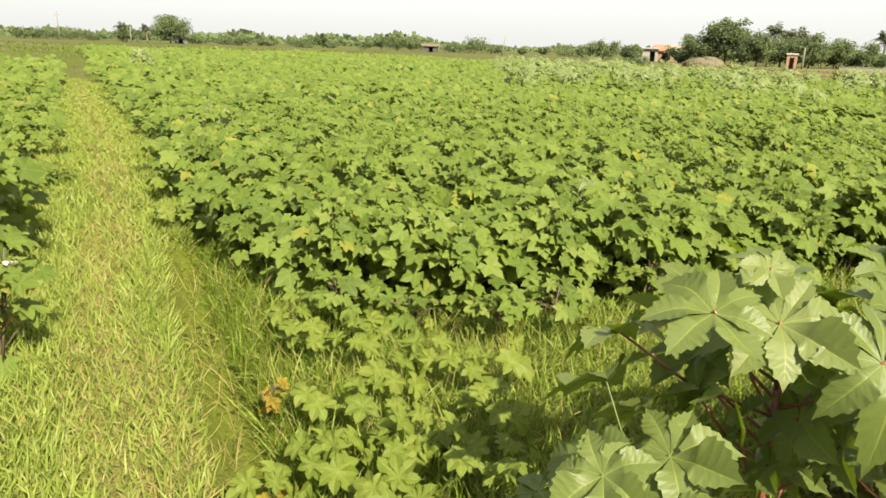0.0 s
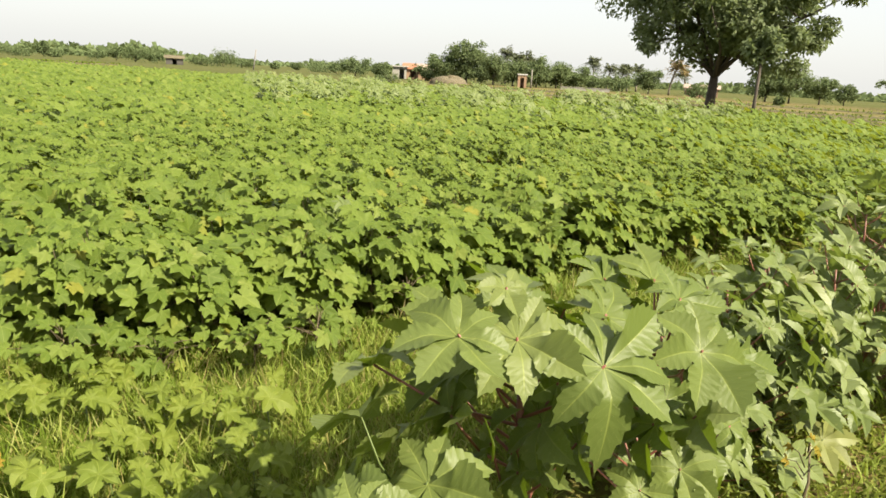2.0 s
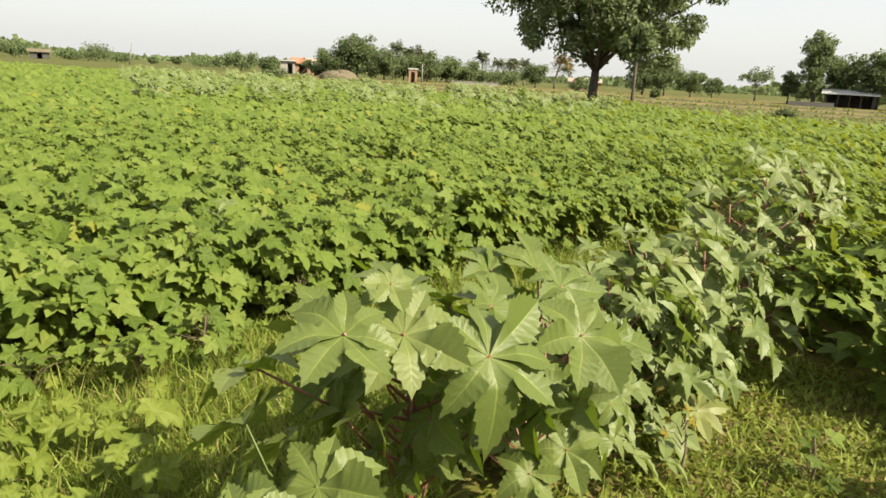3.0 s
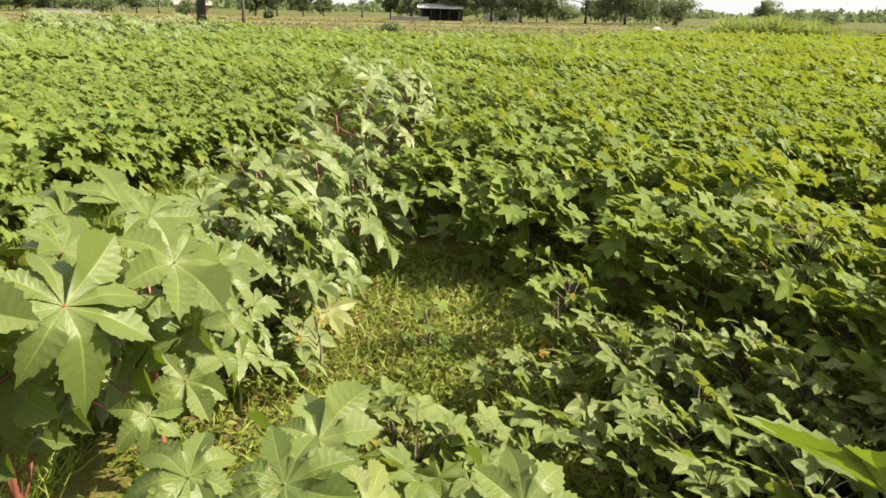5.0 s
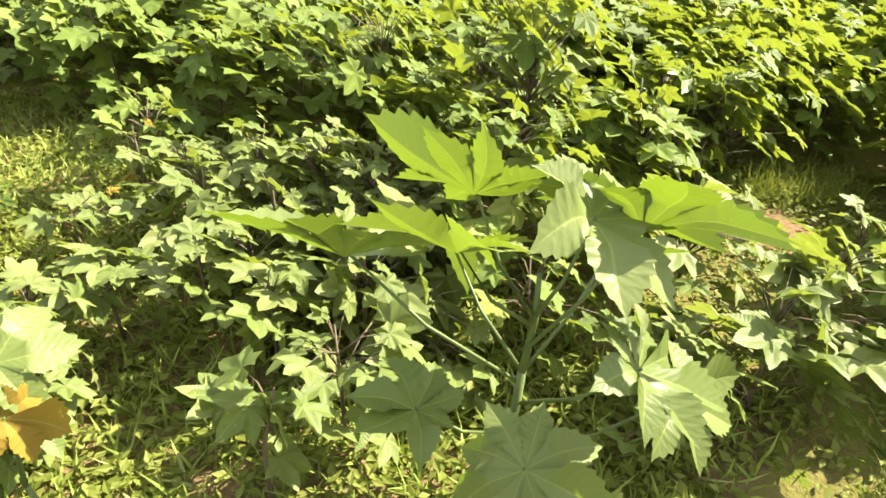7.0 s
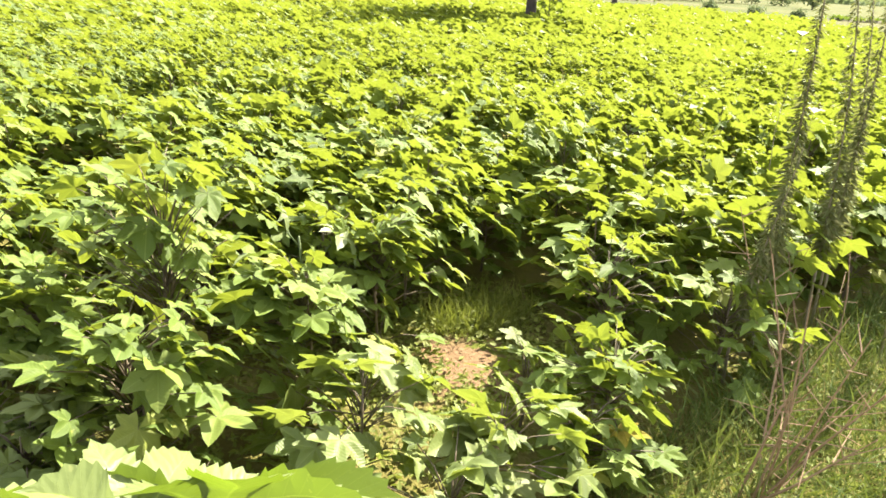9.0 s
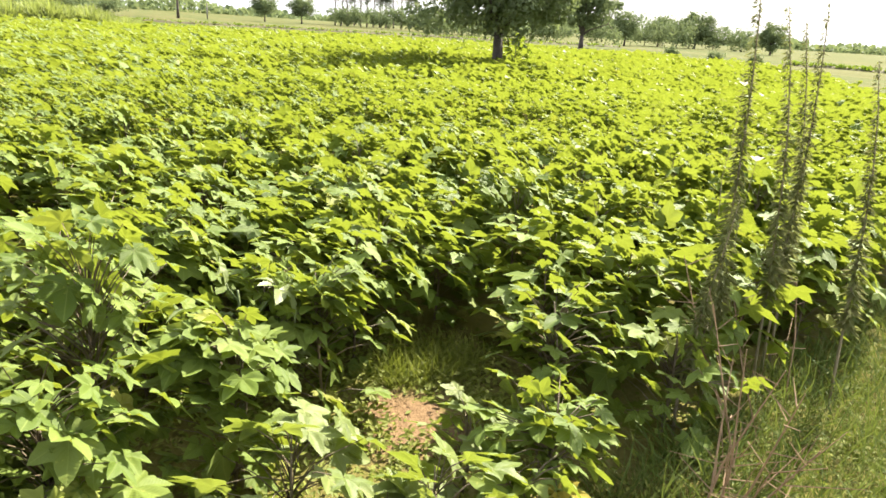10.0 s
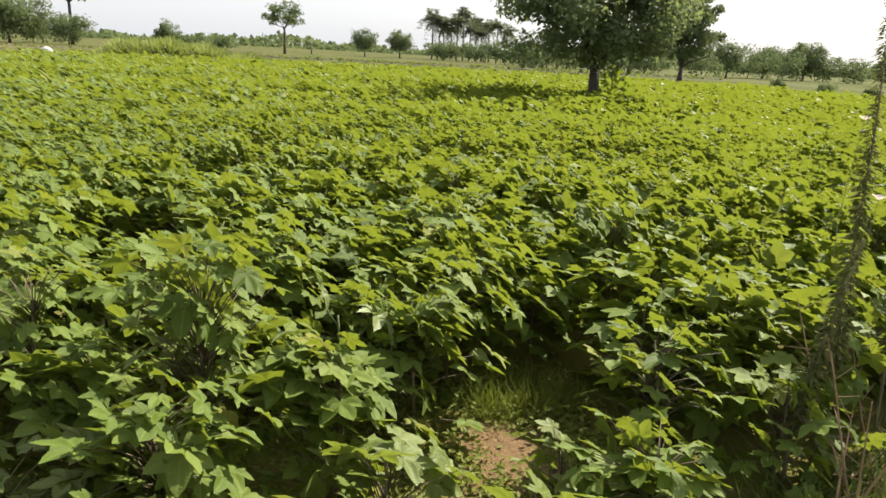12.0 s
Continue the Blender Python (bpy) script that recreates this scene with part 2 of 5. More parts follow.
def ground_material():
    m, t, out = material("field_ground")
    pos = position(t)
    zone = t.nodes.new("ShaderNodeVertexColor")
    zone.layer_name = "zone"
    sep = t.nodes.new("ShaderNodeSeparateColor")
    t.links.new(zone.outputs[0], sep.inputs[0])
    dry, path, grass = sep.outputs
    coarse = noise_fac(t, 0.9, 5.0, 0.65, pos)
    mid = noise_fac(t, 6.0, 6.0, 0.7, pos)
    fine = noise_fac(t, 45.0, 5.0, 0.7, pos)
    soil = ramp(t, fine, [(0.25, (0.11, 0.066, 0.034)), (0.75, (0.205, 0.138, 0.076))])
    litter = mix_colour(t, maths(t, "GREATER_THAN", mid, 0.56), soil, (0.084, 0.0944, 0.0176))
    green = ramp(t, mid, [(0.3, (0.06, 0.08, 0.0096)), (0.7, (0.12, 0.148, 0.0176))])
    col = mix_colour(t, grass, litter, green)
    straw = ramp(t, fine, [(0.2, (0.12, 0.104, 0.036)), (0.8, (0.24, 0.22, 0.088))])
    col = mix_colour(t, path, col, straw)
    wide = noise_fac(t, 0.06, 4.0, 0.6, pos)
    stretch = t.nodes.new("ShaderNodeMapping")
    stretch.inputs["Rotation"].default_value = (0, 0, radians(-24))
    stretch.inputs["Scale"].default_value = (0.02, 0.16, 0.1)
    t.links.new(pos, stretch.inputs[0])
    strips = noise_fac(t, 1.0, 5.0, 0.65, stretch.outputs[0])
    far = ramp(t, strips, [(0.36, (0.0416, 0.0576, 0.016)), (0.46, (0.0656, 0.08, 0.024)), (0.54, (0.104, 0.0944, 0.04)), (0.64, (0.06, 0.0704, 0.0208))])
    far = mix_colour(t, maths(t, "MULTIPLY", coarse, 0.5), far, (0.068, 0.08, 0.0208))
    far = mix_colour(t, maths(t, "MULTIPLY", wide, 0.4), far, (0.1, 0.096, 0.0384))
    band = noise_fac(t, 5.0, 3.0, 0.6, stretch.outputs[0])
    stubble = ramp(t, band, [(0.38, (0.068, 0.072, 0.024)), (0.47, (0.16, 0.128, 0.056)), (0.6, (0.128, 0.114, 0.048)), (0.66, (0.06, 0.06, 0.0224))])
    far = mix_colour(t, zone.outputs[1], far, stubble)
    col = mix_colour(t, dry, col, far)
    p = node(t, "ShaderNodeBsdfPrincipled", i_Roughness=1.0)
    p.inputs["Specular IOR Level"].default_value = 0.05
    t.links.new(col, p.inputs["Base Color"])
    b = t.nodes.new("ShaderNodeBump")
    b.inputs["Strength"].default_value, b.inputs["Distance"].default_value = 0.8, 0.03
    t.links.new(maths(t, "ADD", mid, maths(t, "MULTIPLY", fine, 0.5)), b.inputs["Height"])
    t.links.new(b.outputs[0], p.inputs["Normal"])
    t.links.new(p.outputs[0], out.inputs[0])
    return m


M_GROUND = ground_material()

# ---- mesh tools ----
UP = np.array((0.0, 0.0, 1.0))
SUNV = np.array(SUN)


def tri_mesh(name, verts, faces, mat, uv=None, smooth=False):
    """One mesh of triangles from arrays; uv is per vertex."""
    verts, faces = np.asarray(verts, np.float32), np.asarray(faces, np.int32)
    me = bpy.data.meshes.new(name)
    me.vertices.add(len(verts))
    me.vertices.foreach_set("co", verts.ravel())
    me.loops.add(len(faces) * 3)
    me.loops.foreach_set("vertex_index", faces.ravel())
    me.polygons.add(len(faces))
    me.polygons.foreach_set("loop_start", np.arange(0, len(faces) * 3, 3, dtype=np.int32))
    me.polygons.foreach_set("loop_total", np.full(len(faces), 3, np.int32))
    me.polygons.foreach_set("use_smooth", np.full(len(faces), smooth))
    if uv is not None:
        layer = me.uv_layers.new(name="UVMap")
        layer.data.foreach_set("uv", np.asarray(uv, np.float32)[faces.ravel()].ravel())
    me.update(calc_edges=True)
    me.materials.append(mat)
    return me


def merge(parts):
    """Join (verts, faces) pairs."""
    vs, fs, n = [], [], 0
    for v, f in parts:
        vs.append(np.asarray(v, float))
        fs.append(np.asarray(f, int) + n)
        n += len(v)
    return np.concatenate(vs), np.concatenate(fs)


def tube(points, radii, sides=6):
    """A tapered tube along points."""
    pts = np.asarray(points, float)
    vs, fs = [], []
    for i, (p, r) in enumerate(zip(pts, radii)):
        d = pts[min(i + 1, len(pts) - 1)] - pts[max(i - 1, 0)]
        d = d / (np.linalg.norm(d) + 1e-9)
        a = np.cross(d, (0.3, 0.9, 0.1) if abs(d[2]) > 0.8 else UP)
        a /= np.linalg.norm(a) + 1e-9
        b = np.cross(d, a)
        for k in range(sides):
            w = 2 * math.pi * k / sides
            vs.append(p + r * (math.cos(w) * a + math.sin(w) * b))
    for i in range(len(pts) - 1):
        for k in range(sides):
            q, s = i * sides + k, i * sides + (k + 1) % sides
            fs += [(q, s, s + sides), (q, s + sides, q + sides)]
    vs += [pts[0], pts[-1]]
    n, last = len(vs) - 2, (len(pts) - 1) * sides
    for k in range(sides):
        fs += [(n, (k + 1) % sides, k), (n + 1, last + k, last + (k + 1) % sides)]
    return np.array(vs), np.array(fs)


def axes(normal, heading):
    """Rotation matrices whose z is normal and whose y leans to heading; arrays of N x 3."""
    n = normal / (np.linalg.norm(normal, axis=1, keepdims=True) + 1e-9)
    y = heading - n * np.sum(heading * n, axis=1, keepdims=True)
    y /= np.linalg.norm(y, axis=1, keepdims=True) + 1e-9
    return np.stack((np.cross(y, n), y, n), axis=2)


def spread(tv, tf, pos, rot, size):
    """Copies of a template at pos, turned by rot (N x 3 x 3), scaled by size (N)."""
    n, k = len(pos), len(tv)
    v = np.einsum("nij,vj->nvi", rot, tv) * np.asarray(size)[:, None, None] + np.asarray(pos)[:, None, :]
    f = tf[None] + (np.arange(n) * k)[:, None, None]
    return v.reshape(-1, 3), f.reshape(-1, 3)


def inside(poly, x, y):
    """Which points lie in a polygon."""
    r = np.zeros(len(x), bool)
    p = poly[-1]
    for q in poly:
        hit = ((q[1] > y) != (p[1] > y)) & (x < (p[0] - q[0]) * (y - q[1]) / (p[1] - q[1] + 1e-12) + q[0])
        r ^= hit
        p = q
    return r


def segment_distance(x, y, line):
    best = np.full(np.shape(x), 1e9)
    for (ax, ay), (bx, by) in zip(line[:-1], line[1:]):
        dx, dy = bx - ax, by - ay
        s = np.clip(((x - ax) * dx + (y - ay) * dy) / (dx * dx + dy * dy), 0, 1)
        best = np.minimum(best, np.hypot(x - ax - s * dx, y - ay - s * dy))
    return best


def polar(az, d):
    return math.sin(radians(az)) * d + 0.5, math.cos(radians(az)) * d - 0.3


def part(name, mesh, parent, label="", m=None):
    ob = new(name, mesh)
    ob.parent = parent
    if m is not None:
        ob.matrix_local = m
    if label:
        tagged(ob, label)
    return ob


def m4(rot, pos, size=1.0):
    m = Matrix.Identity(4)
    for i in range(3):
        for j in range(3):
            m[i][j] = float(rot[i, j]) * size
        m[i][3] = float(pos[i])
    return m


# ---- leaf shapes ----


def cotton_leaf(level, seed=0):
    """Palmate lobed blade, petiole at the origin, tip along +y, length 1; finer levels have rounded, hanging lobes."""
    g = np.random.default_rng(seed)
    lobes = [(-114, 0.62), (-56, 0.86), (0, 1.0), (56, 0.86), (114, 0.62)] if level < 3 else [(-80, 0.85), (0, 1.0), (80, 0.85)]
    pts, uv = [(-163, 0.42, 0.02)], [(0.3, 1.0)]
    for i, (a, l) in enumerate(lobes):
        l *= g.uniform(0.92, 1.08)
        a += g.uniform(-4, 4)
        hang = -0.05 * l + g.uniform(-0.2, 0.08)
        sides = {0: ((21, 0.66, 0.35), (10, 0.84, 0.7)), 1: ((17, 0.74, 0.4),)}.get(level, ())
        for da, r, k in sides:
            pts.append((a - da, r * l, hang * k + g.uniform(0.0, 0.06)))
            uv.append((r, da / 26.0))
        pts.append((a, l, hang))
        uv.append((1.0, 0.0))
        for da, r, k in reversed(sides):
            pts.append((a + da, r * l, hang * k + g.uniform(0.0, 0.06)))
            uv.append((r, da / 26.0))
        if i + 1 < len(lobes):
            pts.append((a * 0.5 + lobes[i + 1][0] * 0.5, 0.54 if level == 0 else 0.6 if level < 3 else 0.7, 0.05))
            uv.append((0.5, 1.0))
    pts.append((163, 0.42, 0.02))
    uv.append((0.3, 1.0))
    ring = [(math.sin(radians(a)) * r, math.cos(radians(a)) * r, z) for a, r, z in pts]
    n = len(ring)
    if level:
        v = [(0, 0, 0)] + ring
        f = [(0, i + 1, i) for i in range(1, n)]
        return np.array(v), np.array(f), np.array([(0, 0)] + uv)
    inner = [(x * 0.55, y * 0.55, 0.3 * z + (0.05 if w > 0.8 else 0.0)) for (x, y, z), (_, w) in zip(ring, uv)]
    v = [(0, 0, -0.02)] + inner + ring
    f = [(0, i + 1, i) for i in range(1, n)]
    for i in range(1, n):
        f += [(i, i + 1, n + i + 1), (i, n + i + 1, n + i)]
    return np.array(v), np.array(f), np.array([(0, 0)] + [(u * 0.55, w) for u, w in uv] + uv)


def castor_leaf(seed=0, droop=0.25, count=8, steps=12, breadth=0.36, root=0.36):
    """Peltate leaf of broad, pointed, saw-edged lobes round the origin, each folded along its rib and ribbed across; longest lobe 1."""
    g = np.random.default_rng(seed)
    gap = 312.0 / (count - 1)
    angles = np.linspace(-156, 156, count) + g.uniform(-6, 6, count)
    v, uv, f, joins = [(0, 0, -0.05)], [(0, 0)], [], []
    for a in angles:
        l = (0.6 + 0.4 * math.cos(radians(a) * 0.5)) * g.uniform(0.78, 1.08)
        d = droop * g.uniform(-0.6, 2.6)
        ca, sa = math.cos(radians(a)), math.sin(radians(a))
        fold, roll, bend = g.uniform(0.1, 0.6), g.normal(0, 0.3), g.normal(0, 0.22)

        def put(u, w, vv, ridge=0.0):
            r = u * l
            z = 0.16 * min(r, 0.4) - d * max(0.0, r - 0.25) ** 1.5 + fold * abs(w) + roll * w + ridge
            w += bend * max(0.0, u - root) ** 2
            v.append((sa * r + ca * w, ca * r - sa * w, z))
            uv.append((u, vv))
            return len(v) - 1
        ends = []
        for side in (-1, 1):
            rib, rim = [], []
            for k in range(steps):
                q = k / (steps - 1)
                u = root + (0.95 - root) * q
                tooth = k % 2
                broad = root * math.tan(radians(gap / 2)) * 0.94
                w = l * (broad * (1 - q) ** 0.8 + breadth * 1.1 * q ** 0.6 * (1 - q) ** 0.95) * (1.0 + (0.06 if tooth else -0.05) + g.uniform(-0.04, 0.04)) + 0.008
                rib.append(put(u, 0.0, 0.0))
                rim.append(put(u + (0.035 if tooth else -0.01), side * w, 0.9, (0.012 if tooth else -0.008) * (1 - q)))
            tip = put(1.02, 0.0, 0.0)
            f += [(0, rib[0], rim[0])]
            for k in range(steps - 1):
                f += [(rib[k], rib[k + 1], rim[k + 1]), (rib[k], rim[k + 1], rim[k])]
            f += [(rib[-1], tip, rim[-1])]
            ends.append(rim[0])
        joins.append(ends)
    for i in range(count - 1):
        p, q = joins[i][1], joins[i + 1][0]
        v.append(tuple((np.array(v[p]) + np.array(v[q])) * 0.5 * (1.05, 1.05, 1.0) + (0, 0, 0.02)))
        uv.append((0.4, 1.0))
        f += [(0, len(v) - 1, p), (0, q, len(v) - 1)]
    v, f = np.array(v, float), np.array(f)
    # all faces look up
    n = np.cross(v[f[:, 1]] - v[f[:, 0]], v[f[:, 2]] - v[f[:, 0]])
    f[n[:, 2] < 0] = f[n[:, 2] < 0][:, ::-1]
    return v, f, np.array(uv)


COTTON = [cotton_leaf(0, s) for s in range(5)]
COTTON_BUSH = [cotton_leaf(1, s) for s in range(5)]
COTTON_MID = [cotton_leaf(2, s) for s in range(4)]
COTTON_FAR = [cotton_leaf(3, s) for s in range(3)]
CASTOR = [castor_leaf(s, 0.2 + 0.1 * (s % 4), 8 if s % 3 == 0 else 7) for s in range(8)]
CASTOR_FAR = castor_leaf(0, 0.3, 6, 2)
COTTON_MESH = [tri_mesh("cotton_leaf", v, f, M_COTTON, uv, True) for v, f, uv in COTTON]
CASTOR_MESH = [tri_mesh("castor_leaf", v, f, M_CASTOR, uv, True) for v, f, uv in CASTOR]
YOUNG_MESH = [tri_mesh("young_cotton_leaf", v, f, M_YOUNG, uv, True) for v, f, uv in COTTON]
LIT_CASTOR_MESH = [tri_mesh("castor_leaf", v, f, M_CASTORLIT, uv, True) for v, f, uv in (castor_leaf(40 + s, 0.3 + 0.1 * (s % 3), 7, 8, 0.25, 0.28) for s in range(8))]
CUPPED_CASTOR = [castor_leaf(20 + s, d, 8, 12, 0.29, 0.32) for s, d in enumerate((-0.42, -0.08, -0.3, 0.06))]
CUPPED_CASTOR_MESH = [tri_mesh("castor_leaf", v, f, M_CASTOR, uv, True) for v, f, uv in CUPPED_CASTOR + CASTOR[:4]]
v, f, uv = CUPPED_CASTOR[3]                # a leaf whose lobes hang folded together
CUPPED_CASTOR_MESH.append(tri_mesh("castor_leaf", v * np.array((0.5, 1, 1)), f, M_CASTOR, uv, True))
SEEDLING_MESH = [tri_mesh("castor_seedling_leaf", v, f, M_SEEDLING, uv, True) for v, f, uv in CASTOR[:3]]
WITHERED_CASTOR = tri_mesh("withered_castor_leaf", CASTOR[2][0] * np.array((1, 1, 1.6)), CASTOR[2][1], M_YELLOWLEAF, CASTOR[2][2], True)
WITHERED_MESH = [tri_mesh("withered_leaf", v * np.array((1, 1, 2.2)), f, M_YELLOWLEAF, uv) for v, f, uv in COTTON[:2]]
BLADE = (np.array([(-0.5, 0, 0), (0.5, 0, 0), (-0.4, 0.12, 0.55), (0.4, 0.12, 0.55), (0, 0.42, 1.0)]), np.array([(0, 1, 3), (0, 3, 2), (2, 3, 4)]))
RHOMB = (np.array([(0, 0, 0), (0.26, 0.45, 0.05), (0, 1.0, -0.06), (-0.26, 0.45, 0.05)]), np.array([(0, 1, 2), (0, 2, 3)]))

# ---- the plan ----
PATH_LINE = [
    (-0.05, 0.76), (-0.44, 2.09), (-1.16, 3.52), (-1.85, 5.62), (-3.75, 10.22), (-8.63, 21.34),
    (-14.91, 35.07),
]
FIELD_A = [
    (-0.17, 4.04), (0.75, 3.76), (1.25, 3.86), (2.24, 4.23), (4.14, 4.57), (6.05, 4.53),
    (7.02, 5.06), (22.01, 17.03), (24.35, 20.78), (19.08, 31.66), (19.94, 39.37), (-3.49, 58.49),
    (-21.78, 54.23), (-12.1, 32.25), (-7.23, 19.42), (-4.6, 13.81), (-2.17, 8.02), (-0.91, 5.24),
]
FIELD_B = [
    (3.65, 2.2), (3.76, 1.32), (3.42, 0.53), (2.82, 0.06), (2.41, -0.24), (2.14, -0.8),
    (2.09, -1.65), (2.45, -2.88), (2.92, -4.43), (3.64, -6.91), (6.93, -12.27), (12.3, -18.21),
    (19.51, -26.46), (34.0, -30.0), (41.0, -18.5), (42.5, -5.5), (42.5, 8.0), (26.82, 8.29),
    (22.01, 17.03), (7.02, 5.06), (6.22, 3.8), (4.49, 2.65),
]
FIELD_C = [
    (-1.43, 2.57), (-1.67, 3.61), (-2.42, 5.61), (-4.08, 9.14), (-10.04, 23.25), (-16.46, 22.86),
    (-8.62, 8.68), (-4.96, 3.6), (-3.21, 2.29),
]
GRASS_ZONE = [
    (0.05, 1.52), (-0.29, 2.35), (-0.73, 3.51), (-1.24, 5.14), (-0.87, 5.24), (-0.22, 4.0),
    (0.75, 3.71), (1.3, 3.86), (2.24, 4.28), (4.14, 4.66), (6.05, 4.48), (5.45, 3.32),
    (3.17, 2.8), (1.65, 2.27), (0.71, 1.51),
]
WEED_ZONE = [
    (1.14, 0.45), (1.55, 1.99), (2.31, 2.27), (3.95, 2.5), (3.98, 1.3), (3.5, 0.5),
    (2.8, -0.01), (2.13, -0.5), (2.04, -1.19), (1.4, -0.7),
]
EDGE_ZONE = [
    (1.36, -1.0), (2.11, -1.5), (2.53, -3.0), (2.97, -4.51), (3.8, -7.3), (2.57, -8.01),
    (1.58, -4.11),
]
GAP = (2.95, -1.5)                     # a bare spot among the cotton
BARE = [(2.45, -1.24), (2.87, -1.46), (3.28, -1.82)]     # a weedy lane with open red soil
DITCH = [(0.03, 1.33), (-0.19, 2.18), (-0.43, 2.85), (-0.78, 3.71), (-1.1, 4.76)]


EDGE_Y = [0.0, 1.33, 2.18, 2.85, 3.71, 4.76, 5.62, 8.02, 12.06, 21.39, 39.07]
EDGE_X = [0.15, 0.03, -0.19, -0.43, -0.78, -1.13, -1.35, -2.22, -3.85, -7.9, -15.89]


def height(x, y):
    """Height of the ground: a grassy bund under the path, slight unevenness."""
    x, y = np.asarray(x, float), np.asarray(y, float)
    d = segment_distance(x, y, PATH_LINE)
    w = 0.5 + 0.018 * np.hypot(x, y)
    s = np.clip((w + 0.22 - d) / 0.3, 0, 1) * np.clip(1.0 - (x - np.interp(y, EDGE_Y, EDGE_X)) / 0.14, 0, 1)
    fade = np.clip((40 - np.hypot(x, y)) / 20, 0, 1)
    bumps = 0.018 * np.sin(2.3 * x + 1.1 * y) * np.sin(1.7 * y - 0.6 * x + 1.0) + 0.012 * np.sin(5.1 * x) * np.sin(4.3 * y + 2.0)
    ditch = 0.2 * np.clip(1 - segment_distance(x, y, DITCH) / 0.17, 0, 1)
    return (0.14 * s * s * (3 - 2 * s) + bumps - ditch) * fade - 0.02


def build_ground():
    rings = np.concatenate(([0.0], 0.35 * 1.058 ** np.arange(162)))
    seg = 288
    ang = np.arange(seg) * 2 * math.pi / seg
    x = (rings[1:, None] * np.sin(ang)[None]).ravel() + 0.4
    y = (rings[1:, None] * np.cos(ang)[None]).ravel()
    v = np.stack((np.append(x, 0.4), np.append(y, 0.0)), 1)
    v = np.column_stack((v, height(v[:, 0], v[:, 1])))
    f = []
    n = len(rings) - 1
    for i in range(n - 1):
        a = i * seg + np.arange(seg)
        b = i * seg + (np.arange(seg) + 1) % seg
        f.append(np.stack((a, a + seg, b + seg), 1))
        f.append(np.stack((a, b + seg, b), 1))
    a, b = np.arange(seg), (np.arange(seg) + 1) % seg
    f.append(np.stack((np.full(seg, n * seg), a, b), 1))
    f = np.concatenate(f)[:, ::-1]
    me = tri_mesh("ground", v, f, M_GROUND, None, True)
    x, y = v[:, 0], v[:, 1]
    crop = inside(FIELD_A, x, y) | inside(FIELD_B, x, y) | inside(FIELD_C, x, y)
    r = np.hypot(x, y)
    dry = np.clip((r - 22) / 6, 0, 1) * ~crop
    d = segment_distance(x, y, PATH_LINE)
    path = np.clip(1.0 - d / 0.26, 0, 1) * 0.6 * np.clip((22 - r) / 10, 0, 1)
    grass = np.where(crop, 0.55, np.where(d < 1.2, 0.9, 0.55))
    grass = np.where(inside(WEED_ZONE, x, y), 0.22, grass)
    grass = np.where(np.hypot(x - 2.83, y + 1.42) < 0.24, 0.0, grass)
    az = np.degrees(np.arctan2(x - 0.5, y + 0.3))
    stub = np.clip((az - 20) / 6, 0, 1) * np.clip((82 - az) / 8, 0, 1) * np.clip((r - 34) / 10, 0, 1) * np.clip((125 - r) / 20, 0, 1)
    layer = me.color_attributes.new("zone", "FLOAT_COLOR", "POINT")
    layer.data.foreach_set("color", np.stack((dry, path, grass, stub), 1).astype(np.float32).ravel())
    tagged(new("ground", me), "level farmland soil with grass, weeds and dry stubble", "ground", kind="structure")


build_ground()

# ---- cotton ----


def canopy(g, h, r, n, size, low=0.22, loose=0.3, hang=(0.06, 0.3), share=0.5):
    """Leaf places of one cotton plant: a roof of leaves turned to the sun over a darker, hanging skirt."""
    a = np.arange(n) * 2.4 + g.uniform(0, 6.3) + g.uniform(-0.5, 0.5, n)
    u = g.uniform(0, 1, n)
    roof = g.random(n) < share
    lift = np.where(roof, 0.62 + 0.42 * u, low + (0.85 - low) * u)
    rad = r * np.where(roof, 1.08 - 0.55 * np.clip((lift - 0.7) / 0.35, 0, 1), 0.95) * g.uniform(0.2, 1.05, n)
    out = np.stack((np.cos(a), np.sin(a), np.zeros(n)), 1)
    pos = out * rad[:, None]
    pos[:, 2] = h * lift
    normal = UP * 0.45 + SUNV * 0.62 + out * np.where(roof, *hang)[:, None] + g.normal(0, loose, (n, 3))
    head = out + g.normal(0, 0.5, (n, 3)) + UP * -0.15
    s = size * g.uniform(0.6, 1.15, n) * np.where(lift > 0.95, 0.7, 1.0)
    return pos, axes(normal, head), s, lift


def cotton_stem(g, h, pos, lift, sides=5):
    """Main stem with a petiole to each leaf."""
    top = np.array((g.normal(0, 0.03), g.normal(0, 0.03), h * 0.93))
    ps = [tube([(0, 0, -0.04), top * 0.5 + (g.normal(0, 0.012), g.normal(0, 0.012), 0), top], (0.007, 0.005, 0.002), sides)]
    for p, l in zip(pos, lift):
        base = top * max(0.1, l - 0.18)
        mid = (base + p) * 0.5 + (0, 0, 0.02)
        ps.append(tube([base, mid, p], (0.0026, 0.002, 0.0014), 3))
    return merge(ps)


def place_grid(poly, step, g, row_angle=62):
    """Jittered rows of plants inside a polygon."""
    p = np.array(poly)
    c, s = math.cos(radians(row_angle)), math.sin(radians(row_angle))
    reach = np.abs(p - p.mean(0)).max() * 1.6
    k = np.arange(-reach, reach, step)
    u, w = np.meshgrid(k * 0.86, k * 1.16)
    u, w = u.ravel() + g.normal(0, step * 0.16, u.size), w.ravel() + g.normal(0, step * 0.1, u.size)
    x, y = p.mean(0)[0] + c * u - s * w, p.mean(0)[1] + s * u + c * w
    keep = inside(poly, x, y)
    return x[keep], y[keep]


